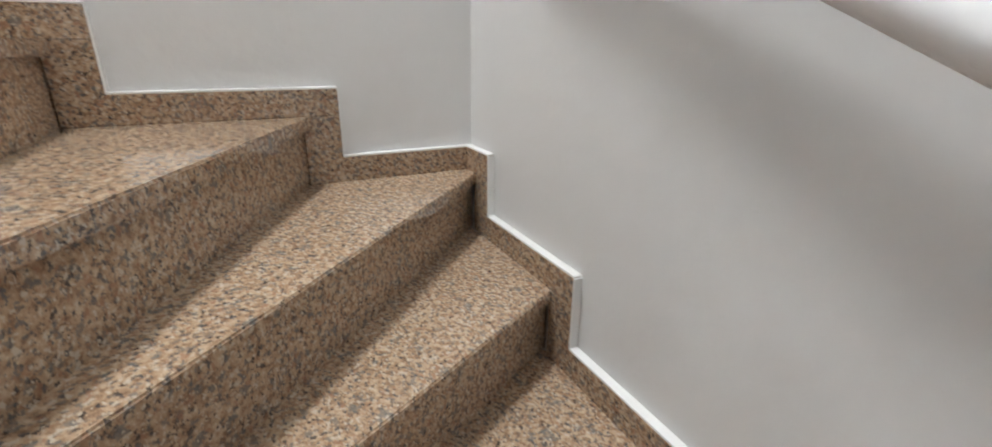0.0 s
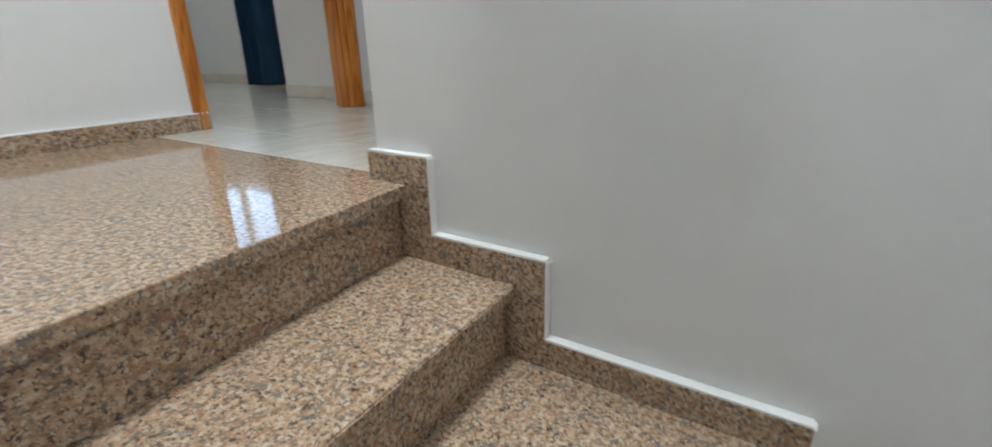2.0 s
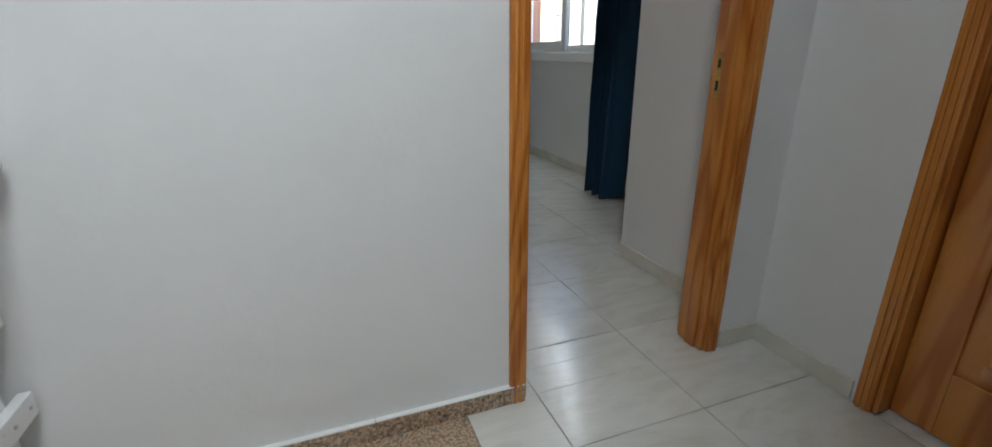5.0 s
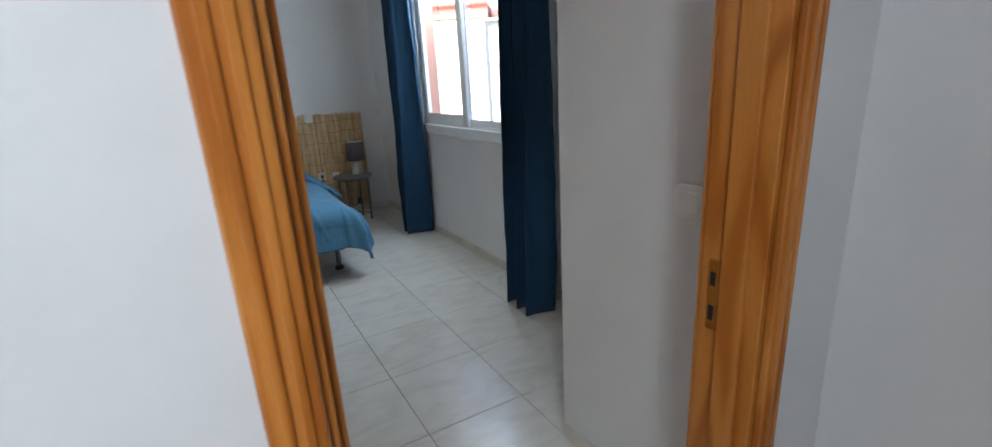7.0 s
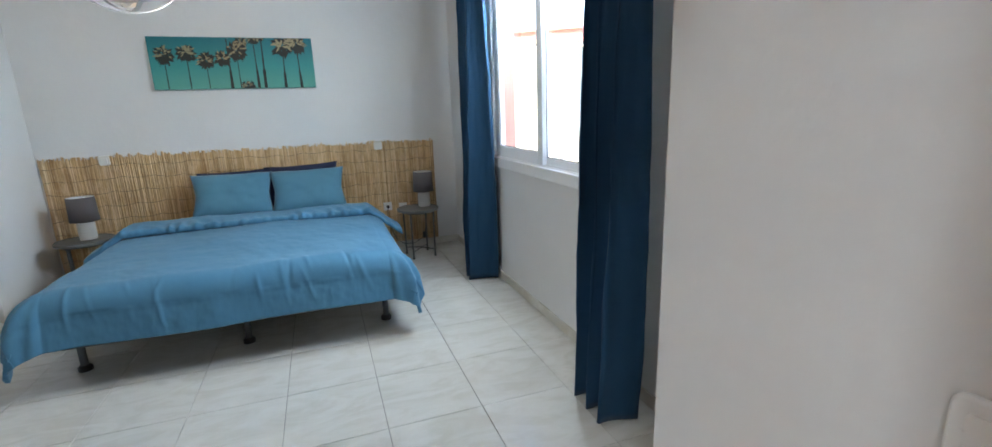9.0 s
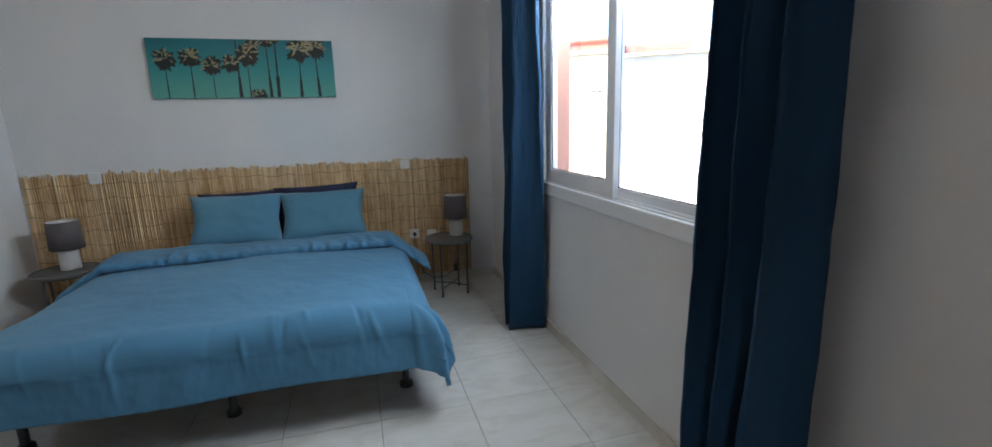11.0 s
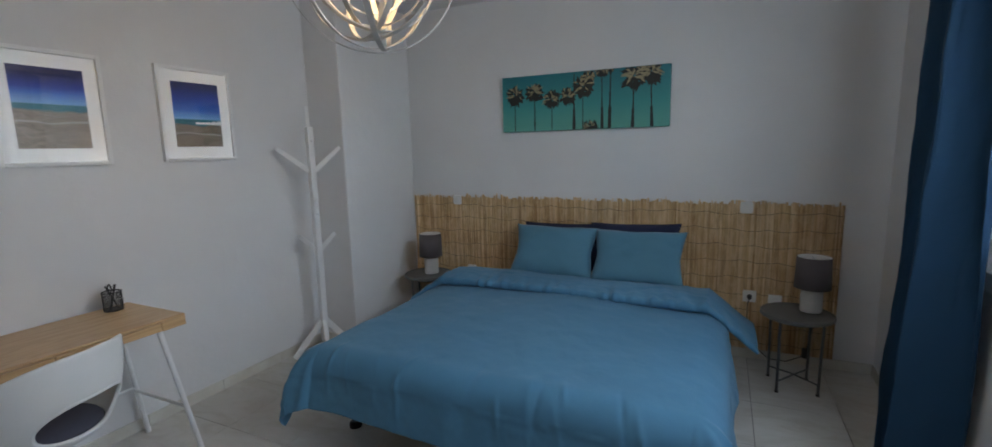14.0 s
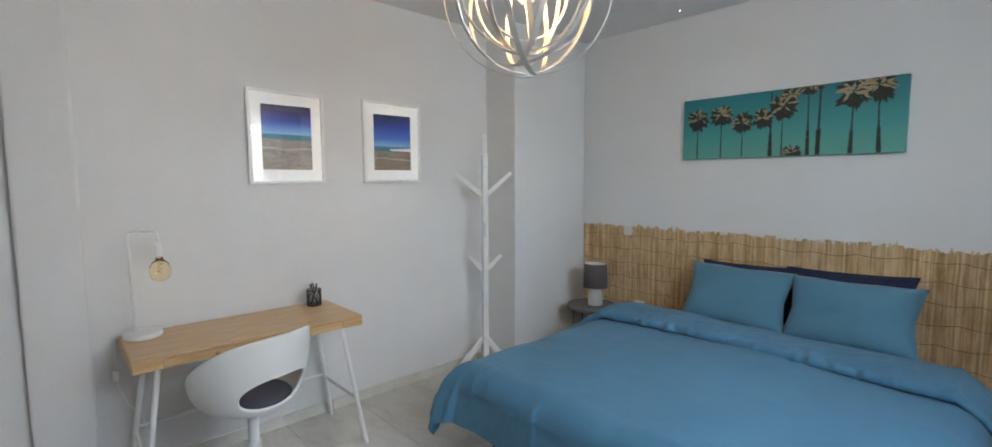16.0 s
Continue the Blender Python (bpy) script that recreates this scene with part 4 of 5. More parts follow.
def round_plate(w, h, r, y0, y1, edge):
    """A flat plate with rounded corners, standing in the xz plane between y0 and y1 (towards the room)."""
    def ring(y, inset):
        pts = []
        for sx, sz, a0 in ((1, 1, 0), (-1, 1, 90), (-1, -1, 180), (1, -1, 270)):
            for k in range(6):
                a = math.radians(a0 + 18 * k)
                pts.append(bm.verts.new((sx * (w / 2 - r) + (r - inset) * math.cos(a), y, sz * (h / 2 - r) + (r - inset) * math.sin(a))))
        return pts

    bm = bmesh.new()
    rings = [ring(y0, 0), ring(y1 + edge, 0), ring(y1 + edge * 0.3, edge * 0.4), ring(y1, edge)]
    for p, q in zip(rings, rings[1:]):
        for k in range(24):
            bm.faces.new((p[k], p[(k + 1) % 24], q[(k + 1) % 24], q[k]))
    bm.faces.new(rings[0])
    bm.faces.new(rings[-1])
    bmesh.ops.recalc_face_normals(bm, faces=bm.faces)
    return bm


def wall_plate(name, label, cat, m, w=0.082, h=0.082, rockers=1):
    """A white plate; local x along the wall, local -y out of it."""
    ob = thing(name, label, cat)
    ob.matrix_world = m
    part("plate", round_plate(w, h, 0.016, -0.0003, -0.010, 0.004), PLASTIC, ob)
    for i in range(rockers):
        part("rocker", round_plate(w * 0.60, h * 0.60, 0.006, -0.0095, -0.0125, 0.0015), PLASTIC, ob)
    return ob


wall_plate("light_switch", "white light switch above the reed headboard", "switch", pose(-0.028, YH - 0.014, 1.092))
wall_plate("light_switch", "white light switch above the reed headboard", "switch", pose(2.265, YH - 0.014, 1.090))
wall_plate("light_switch", "white light switch on the wall beside the door", "switch", pose(XE, 2.572, 1.055, 0, 0, -90), 0.088, 0.085)


def socket(x, z, label):
    ob = thing("wall_socket", label, "socket")
    ob.matrix_world = pose(x, YH - 0.016, z)
    part("plate", box((-0.042, -0.009, -0.042), (0.042, -0.0003, 0.042), 0.004), PLASTIC, ob)
    part("well", lathe([(0, 0.004), (0.017, 0.004), (0.019, 0.0), (0.021, 0.0)], 24), PLASTIC, ob).matrix_local = pose(0, -0.0095, 0, 90)
    return ob


socket(2.312, 0.462, "white wall socket with a black plug")
socket(2.470, 0.445, "white wall socket behind the bedside table")
socket(0.10, 0.47, "white wall socket beside the bed")
plug = thing("power_cable", "black lamp cable with plug and inline switch", "cable")
part("plug", rod((2.312, YH - 0.027, 0.462), (2.312, YH - 0.062, 0.458), 0.017, 16, 0.012), BLACK, plug)
part("cord", tube([(2.312, YH - 0.06, 0.458), (2.30, YH - 0.075, 0.42), (2.30, YH - 0.08, 0.33), (2.33, YH - 0.09, 0.22), (2.37, YH - 0.12, 0.12), (2.44, YH - 0.16, 0.075), (2.54, YH - 0.19, 0.085), (2.62, YH - 0.19, 0.13),
                   (2.655, YH - 0.18, 0.20), (2.675, YH - 0.16, 0.30), (2.70, YH - 0.14, 0.42), (2.69, YH - 0.15, 0.478), (2.665, YH - 0.22, 0.493)], 0.0035, 8), BLACK, plug)
part("inline_switch", box((2.625, YH - 0.205, 0.125), (2.665, YH - 0.180, 0.195), 0.008), BLACK, plug)

# ---- palm canvas ----
CX0, CX1, CZ0, CZ1 = 0.440, 1.744, 1.664, 2.099
cv = Mat("turquoise_print", rough=0.5)
cz = cv.n("ShaderNodeSeparateXYZ")
cv.link(cv.c, cz.inputs[0])
hz = cv.n("ShaderNodeMapRange", **{"From Min": CZ0, "From Max": CZ1})
cv.link(cz.outputs[2], hz.inputs["Value"])
grad = cv.ramp(hz.outputs[0], [(0.0, (0.115, 0.37, 0.30)), (0.45, (0.045, 0.29, 0.285)), (1.0, (0.010, 0.165, 0.205))])
cv.colour(cv.mix(0.06, grad, cv.ramp(cv.noise(240, 2), [(0.3, (0, 0, 0)), (0.7, (1, 1, 1))]), "OVERLAY"))
CANVAS = cv.m
INK = plain("print_dark", (0.018, 0.022, 0.020), 0.5, grain=200, vary=0.4)
FROND_B = plain("print_straw", (0.31, 0.26, 0.15), 0.5, grain=200, vary=0.5)
picture = thing("canvas_print", "wide turquoise canvas print with a row of palm trees", "picture")
part("canvas", box((CX0, YH - 0.034, CZ0), (CX1, YH - 0.0005, CZ1), 0.003), CANVAS, picture)
YC = YH - 0.0346
CW, CHH = CX1 - CX0, CZ1 - CZ0


def flat_poly(bm, pts, y):
    vs = [bm.verts.new((x, y, z)) for x, z in pts]
    if len(vs) > 2:
        f = bm.faces.new(vs)
        if f.normal.y > 0:
            f.normal_flip()


prng = random.Random(11)


def clampc(x, z):
    return min(CX1 - 0.002, max(CX0 + 0.002, x)), min(CZ1 - 0.002, max(CZ0 + 0.002, z))


def palm(u, top, width, lean=0.0, trunk=0.007, low=0.0, shaggy=0.0):
    """One printed palm: trunk at u across the canvas, crown at height top, both as fractions."""
    x = CX0 + u * CW
    width *= 1.12
    zt = CZ0 + top * CHH
    if trunk:
        bm = bmesh.new()
        n = 8
        for i in range(n):
            z0, z1 = CZ0 + 0.003 + (zt - CZ0) * i / n, CZ0 + 0.003 + (zt - CZ0 - 0.003) * (i + 1) / n
            w = trunk * (1.25 - 0.5 * i / n) * prng.uniform(0.85, 1.15)
            if shaggy and i < 3:
                w *= shaggy
            xa = x + lean * (i / n - 1) * 0.5
            xb = x + lean * ((i + 1) / n - 1) * 0.5
            flat_poly(bm, [clampc(xa - w / 2, z0), clampc(xa + w / 2, z0), clampc(xb + w / 2, min(z1, CZ1)), clampc(xb - w / 2, min(z1, CZ1))], YC - 0.0002)
        part("palm_trunk", bm, INK, picture)
    if width:
        dark, pale = bmesh.new(), bmesh.new()
        for i in range(130):
            a = prng.uniform(0, 2 * math.pi)
            r0 = prng.uniform(0.0, 0.62) * width / 2
            ln = prng.uniform(0.35, 0.62) * width / 2
            cx, cz_ = x + r0 * math.cos(a), zt + r0 * math.sin(a) * 0.95
            tw = prng.uniform(0.16, 0.30) * width / 2
            d = a + prng.uniform(-0.6, 0.6)
            ex, ez = cx + ln * math.cos(d), cz_ + ln * math.sin(d) - 0.15 * ln
            px, pz = -math.sin(d) * tw / 2, math.cos(d) * tw / 2
            mx, mz = (cx * 0.6 + ex * 0.4), (cz_ * 0.6 + ez * 0.4)
            target = pale if (prng.random() < 0.26 and math.sin(a) > -0.5) else dark
            q = 0.75 if target is pale else 1.0
            flat_poly(target, [clampc(cx, cz_), clampc(mx + q * px, mz + q * pz), clampc(ex, ez), clampc(mx - q * px, mz - q * pz)], YC - (0.0022 if target is pale else 0.0004) - 0.000012 * i)
        part("palm_crown", dark, INK, picture)
        part("palm_crown", pale, FROND_B, picture)


for spec in ((0.085, 0.66, 0.150, 0.0, 0.007), (0.215, 0.70, 0.145, 0.0, 0.008), (0.325, 0.56, 0.140, 0.0, 0.006), (0.425, 0.60, 0.13, 0.0, 0.0), (0.462, 0.97, 0.0, 0.0, 0.010, 0, 1.8), (0.515, 0.74, 0.16, 0.0, 0.006),
             (0.545, 0.90, 0.11, 0.0, 0.0), (0.560, 0.05, 0.11, 0.0, 0.0), (0.625, 0.98, 0.10, -0.01, 0.009, 0, 1.9), (0.675, 0.99, 0.05, 0.01, 0.012, 0, 1.7), (0.805, 0.84, 0.175, 0.01, 0.009, 0, 2.0), (0.895, 0.90, 0.175, -0.03, 0.010, 0, 1.8), (0.855, 0.95, 0.10, 0.0, 0.0)):
    palm(*spec)

# ---- two framed beach photographs ----


def photo_mat(name, zc, horizon, sea, sand):
    m = Mat(name, rough=0.35)
    sp = m.n("ShaderNodeSeparateXYZ")
    m.link(m.c, sp.inputs[0])
    wob = m.noise(7, 3)
    zz = m.n("ShaderNodeMapRange", **{"From Min": zc - 0.165, "From Max": zc + 0.165})
    m.link(sp.outputs[2], zz.inputs["Value"])
    skyc = m.ramp(zz.outputs[0], [(horizon, (0.20, 0.40, 0.68)), (horizon + 0.16, (0.035, 0.13, 0.50)), (0.80, (0.008, 0.035, 0.30)), (1.0, (0.005, 0.010, 0.09))])
    seac = m.mix(wob, sea, tuple(c * 1.8 for c in sea))
    sandc = m.mix(m.ramp(m.noise(13, 6, m.placed((1, 1, 2.2)), 0.65, 1.2), [(0.35, (0, 0, 0)), (0.7, (1, 1, 1))]), sand, tuple(min(1, c * 1.9) for c in sand))
    shore = m.n("ShaderNodeMath")
    shore.operation = "ADD"
    sc = m.n("ShaderNodeMath")
    sc.operation = "MULTIPLY"
    sc.inputs[1].default_value = 0.16
    m.link(wob, sc.inputs[0])
    m.link(zz.outputs[0], shore.inputs[0])
    m.link(sc.outputs[0], shore.inputs[1])
    low = m.mix(m.ramp(shore.outputs[0], [(horizon - 0.03, (0, 0, 0)), (horizon + 0.0, (1, 1, 1))]), sandc, seac)
    foam = m.ramp(shore.outputs[0], [(horizon - 0.20, (0, 0, 0)), (horizon - 0.185, (0.55, 0.55, 0.55)), (horizon - 0.165, (0, 0, 0))])
    low = m.mix(foam, low, (0.62, 0.62, 0.60))
    m.colour(m.mix(m.ramp(zz.outputs[0], [(horizon - 0.002, (0, 0, 0)), (horizon + 0.002, (1, 1, 1))]), low, skyc))
    return m.m


CARD = plain("white_mount_card", (0.82, 0.82, 0.81), 0.7)


def framed_photo(y0, y1, z0, z1, mat, label, surf=False):
    ob = thing("framed_photo", label, "picture", group="framed beach photographs")
    x0, x1 = XWEST + 0.0005, XWEST + 0.026
    w = 0.020
    for lo, hi in (((x0, y0, z0), (x1, y0 + w, z1)), ((x0, y1 - w, z0), (x1, y1, z1)), ((x0, y0 + w, z0), (x1, y1 - w, z0 + w)), ((x0, y0 + w, z1 - w), (x1, y1 - w, z1))):
        part("frame_bar", box(lo, hi, 0.002), WHITE, ob)
    part("mount", box((x0, y0 + w, z0 + w), (x0 + 0.012, y1 - w, z1 - w)), CARD, ob)
    yc, zc = (y0 + y1) / 2, (z0 + z1) / 2
    pw, ph = 0.146, 0.190
    print_ = part("print", box((x0 + 0.0121, yc - pw, zc - ph), (x0 + 0.0128, yc + pw, zc + ph)), mat, ob)
    if surf:
        bm = bmesh.new()
        rr = random.Random(5)
        vs = []
        for i in range(45):
            yy = yc - 0.02 + 0.166 * i / 44
            vs.append((yy, zc - 0.050 + (0.014 * abs(math.sin(i * 0.34 + 0.4)) + 0.010 * rr.random()) * (0.25 + 0.75 * i / 44)))
        pts = [(yc - 0.02, zc - 0.055)] + [(min(yc + pw, a), b) for a, b in vs] + [(yc + pw, zc - 0.058)]
        f = bm.faces.new([bm.verts.new((x0 + 0.0131, a, b)) for a, b in pts])
        part("surf", bm, CARD, print_)
    pane = part("glazing", box((x0 + 0.0150, y0 + w, z0 + w), (x0 + 0.0172, y1 - w, z1 - w)), GLASS, ob)
    pane.visible_shadow = False


framed_photo(4.679, 5.130, 1.504, 2.053, photo_mat("beach_print", 1.778, 0.56, (0.03, 0.13, 0.17), (0.19, 0.165, 0.14)), "white framed photograph of waves on a sandy beach")
framed_photo(5.397, 5.855, 1.506, 2.058, photo_mat("surf_print", 1.782, 0.42, (0.02, 0.12, 0.16), (0.15, 0.12, 0.09)), "white framed photograph of surf under a deep blue sky", True)

# ---- desk ----
DX0, DX1, DY0, DY1, DZ = -0.800, -0.312, 4.035, 5.095, 0.760
desk = thing("desk", "bamboo desk with two drawers and white splayed legs", "desk")
part("desktop", box((DX0, DY0, DZ - 0.014), (DX1, DY1, DZ), 0.004), BAMBOO, desk)
part("carcass", join_boxes(((DX0, DY0, DZ - 0.058), (DX1 - 0.016, DY0 + 0.016, DZ - 0.0145)), ((DX0, DY1 - 0.016, DZ - 0.058), (DX1 - 0.016, DY1, DZ - 0.0145)),
                           ((DX0, DY0 + 0.016, DZ - 0.058), (DX0 + 0.014, DY1 - 0.016, DZ - 0.0145)), ((DX0 + 0.014, DY0 + 0.016, DZ - 0.058), (DX1 - 0.016, DY1 - 0.016, DZ - 0.050))), BAMBOO, desk)
for y0, y1 in ((DY0 + 0.115, 4.562), (4.568, DY1 - 0.115)):
    dr = part("drawer_front", box((DX1 - 0.0155, y0, DZ - 0.056), (DX1 + 0.0005, y1, DZ - 0.0165), 0.002), BAMBOO, desk)
    part("knob", lathe([(0, 0), (0.005, 0), (0.005, 0.009), (0.0085, 0.013), (0.0085, 0.017), (0, 0.019)], 18), BRASS, dr, "small brass knob", smooth=True).matrix_local = pose(DX1 + 0.0005, (y0 + y1) / 2, DZ - 0.036, 0, 90, 0)
for y0, y1 in ((DY0, DY0 + 0.1135), (DY1 - 0.1135, DY1)):
    part("end_block", box((DX1 - 0.0155, y0, DZ - 0.058), (DX1, y1, DZ - 0.0145), 0.002), BAMBOO, desk)
for ye, s in ((DY0 + 0.10, -1), (DY1 - 0.10, 1)):
    tops = [(DX0 + 0.07, ye, DZ - 0.058), (DX1 - 0.06, ye, DZ - 0.058)]
    feet = [(DX0 + 0.02, ye + s * 0.10, 0.004), (DX1 + 0.005, ye + s * 0.10, 0.004)]
    for a, b in zip(tops, feet):
        lg = part("leg", rod(a, b, 0.0125, 14), WHITE_METAL, desk)
        part("glide", lathe([(0, 0), (0.013, 0), (0.013, 0.012), (0, 0.012)], 12, (b[0], b[1], 0)), PLASTIC, lg)
    mid = [tuple(a[i] + (b[i] - a[i]) * 0.62 for i in range(3)) for a, b in zip(tops, feet)]
    part("side_bar", rod(mid[0], mid[1], 0.009, 10), WHITE_METAL, desk)
part("back_bar", rod((DX0 + 0.04, DY0 + 0.045, 0.29), (DX0 + 0.04, DY1 - 0.045, 0.29), 0.009, 10), WHITE_METAL, desk)

# desk lamp with an amber globe bulb
dl = thing("desk_lamp", "white metal desk lamp with an amber globe bulb", "lamp", (-0.705, 4.125, DZ))
part("base", lathe([(0, 0), (0.078, 0), (0.082, 0.004), (0.082, 0.020), (0.078, 0.025), (0, 0.025)], 40), WHITE_METAL, dl)
arm = [(-0.030, -0.03, 0.025), (-0.030, -0.03, 0.495), (-0.028, -0.026, 0.512), (-0.020, -0.014, 0.518), (0.022, 0.060, 0.518), (0.032, 0.076, 0.512), (0.036, 0.082, 0.495), (0.036, 0.082, 0.465)]
part("stem", tube(arm, 0.0065, 12), WHITE_METAL, dl, smooth=True)
part("socket", lathe([(0, 0.465), (0.014, 0.465), (0.0215, 0.455), (0.0215, 0.400), (0.018, 0.395), (0, 0.395)], 24, (0.036, 0.082, 0)), WHITE_METAL, dl)
gb = lathe([(0.013, 0.396), (0.014, 0.386), (0.020, 0.376), (0.034, 0.364), (0.0435, 0.345), (0.0470, 0.322), (0.0435, 0.300), (0.034, 0.283), (0.018, 0.273), (0, 0.270)], 28, (0.036, 0.082, 0))
bulb = part("bulb", gb, AMBER, dl, "amber glass globe bulb", smooth=True)
bulb.visible_shadow = False
part("filament", tube([(0.036 + 0.008 * math.cos(k * 1.9), 0.082 + 0.008 * math.sin(k * 1.9), 0.375 - 0.006 * k) for k in range(12)], 0.0012, 5), BRASS, bulb)
part("cable", tube([(-0.05, -0.03, 0.006), (-0.085, -0.05, 0.004), (-0.112, -0.10, -0.02), (-0.115, -0.115, -0.14), (-0.112, -0.105, -0.26), (-0.10, -0.07, -0.36), (-0.06, -0.02, -0.43), (-0.03, 0.0, -0.52), (-0.06, 0.0, -0.70), (-0.09, 0.02, -0.757)], 0.003, 6), PLASTIC, dl)
part("cable_switch", box((-0.122, -0.122, -0.23), (-0.104, -0.098, -0.175), 0.006), PLASTIC, dl)

# mesh pen cup
cup = thing("pen_cup", "black wire mesh pen cup with scissors and pens", "pen holder", (-0.715, 4.985, DZ))
bm = bmesh.new()
n_, hh, rr = 40, 0.098, 0.042
for k in range(n_):
    a0, a1 = 2 * math.pi * k / n_, 2 * math.pi * (k + 4) / n_
    for sgn in (1, -1):
        p0 = (rr * math.cos(a0), rr * math.sin(a0), 0.004)
        p1 = (rr * math.cos(a0 + sgn * 0.62), rr * math.sin(a0 + sgn * 0.62), hh)
        pm = (rr * math.cos(a0 + sgn * 0.31), rr * math.sin(a0 + sgn * 0.31), hh / 2)
        bm_rod(bm, p0, pm, 0.0009, 3)
        bm_rod(bm, pm, p1, 0.0009, 3)
part("mesh", bm, BLACK, cup)
part("rim", tube([(rr * math.cos(2 * math.pi * k / 28), rr * math.sin(2 * math.pi * k / 28), hh) for k in range(28)], 0.0026, 8, True), BLACK, cup)
part("bottom", lathe([(0, 0), (rr, 0), (rr + 0.001, 0.006), (0, 0.006)], 28), BLACK, cup)
for a, ln, tilt in ((0.4, 0.135, 0.022), (2.2, 0.128, 0.026), (4.0, 0.13, 0.02)):
    part("pen", rod((-tilt * math.cos(a), -tilt * math.sin(a), 0.007), (tilt * math.cos(a) * 1.2, tilt * math.sin(a) * 1.2, ln), 0.0038, 8), BLACK, cup)
part("scissor_handle", tube([(0.01 + 0.016 * math.cos(2 * math.pi * k / 18), -0.012, 0.118 + 0.021 * math.sin(2 * math.pi * k / 18)) for k in range(18)], 0.0035, 8, True), BLACK, cup)

# ---- swivel chair ----
ch = thing("swivel_chair", "white moulded plastic swivel chair with a dark seat cushion", "chair", (-0.235, 4.475, 0), 17)


def shell_point(u, v):
    """u runs round the seat from one arm to the other, v from the seat's middle out to the rim."""
    a = math.radians(-180 + 360 * u)
    back = (1 + math.cos(a)) / 2           # 1 at the back, 0 at the front
    rim_h = 0.505 + 0.345 * (1 - (1 - back) ** 1.35)
    rx = 0.225 + 0.045 * back
    ry = 0.262
    base_r = 0.55
    if v < 0.45:
        q = v / 0.45
        r = base_r * q
        z = 0.445 + 0.022 * q ** 2
    else:
        q = (v - 0.45) / 0.55
        r = base_r + (1 - base_r) * math.sin(q * math.pi / 2) ** 0.9
        z = 0.467 + (rim_h - 0.467) * q ** 1.5
    return (r * rx * math.cos(a), r * ry * math.sin(a), z)


HOLE_U, HOLE_V, HOLE_C = 0.132, 0.125, 0.680


def shell_mesh():
    """The shell with an oval opening low in the back."""
    bm = bmesh.new()
    nu, nv = 120, 50
    g2 = [[bm.verts.new(shell_point(i / nu, j / nv)) for j in range(nv + 1)] for i in range(nu)]
    kept = set()
    for i in range(nu):
        for j in range(nv):
            uc, vc = (i + 0.5) / nu - 0.5, (j + 0.5) / nv
            if (abs(uc) / HOLE_U) ** 2.4 + (abs(vc - HOLE_C) / HOLE_V) ** 2.4 < 1:
                continue
            k = (i + 1) % nu
            kept.add(bm.faces.new((g2[i][j], g2[k][j], g2[k][j + 1], g2[i][j + 1])))
    # the opening's edge follows a smooth oval
    for i in range(nu):
        for j in range(5, nv):
            v = g2[i][j]
            if 0 < len(v.link_faces) < 4:
                du, dv = i / nu - 0.5, j / nv - HOLE_C
                f = ((abs(du) / HOLE_U) ** 2.4 + (abs(dv) / HOLE_V) ** 2.4) ** (-1 / 2.4)
                v.co = shell_point(0.5 + du * f, HOLE_C + dv * f)
    for v in [v for v in bm.verts if not v.link_faces]:
        bm.verts.remove(v)
    bmesh.ops.remove_doubles(bm, verts=bm.verts, dist=0.0005)
    bmesh.ops.recalc_face_normals(bm, faces=bm.faces)
    return bm


shell = part("shell", shell_mesh(), CHAIR, ch, smooth=True)
solid(shell, 0.012, 0)
sb = shell.modifiers.new("soft", "SUBSURF")
sb.levels = sb.render_levels = 1
lip = []
for k in range(72):
    a = 2 * math.pi * k / 72
    c, s = math.cos(a), math.sin(a)
    lip.append(shell_point(0.5 + HOLE_U * math.copysign(abs(c) ** (2 / 2.4), c), HOLE_C + HOLE_V * math.copysign(abs(s) ** (2 / 2.4), s)))
part("opening_rim", tube(lip, 0.0085, 8, True), CHAIR, ch, smooth=True)
part("cushion", lathe([(0, 0.470), (0.15, 0.470), (0.172, 0.480), (0.178, 0.500), (0.166, 0.516), (0.10, 0.524), (0, 0.525)], 40), SEAT, ch, "dark grey seat cushion", smooth=True)
part("column", rod((0, 0, 0.10), (0, 0, 0.455), 0.024, 20), WHITE_METAL, ch)
part("sleeve", rod((0, 0, 0.10), (0, 0, 0.28), 0.031, 20), WHITE_METAL, ch)
for i in range(5):
    a = math.radians(72 * i + 20)
    c, s = math.cos(a), math.sin(a)
    fm = pose(0, 0, 0, 0, 0, math.degrees(a))
    arm_ = part("foot_arm", box((0.02, -0.018, 0.078), (0.285, 0.018, 0.105), 0.007), WHITE_METAL, ch)
    arm_.matrix_local = fm
    for off in (-0.014, 0.014):
        wheel = part("castor", rod((0.268, off - 0.008, 0.026), (0.268, off + 0.008, 0.026), 0.026, 16), PLASTIC, arm_)
    part("castor_stem", rod((0.262, 0, 0.030), (0.262, 0, 0.079), 0.007, 10), STEEL, arm_)

# ---- coat stand ----
cs = thing("coat_stand", "white wooden coat stand with angled pegs and splayed feet", "coat stand", (-0.600, 6.285, 0), -12)
part("pole", box((-0.022, -0.022, 0.13), (0.022, 0.022, 1.72), 0.005), WHITE, cs)


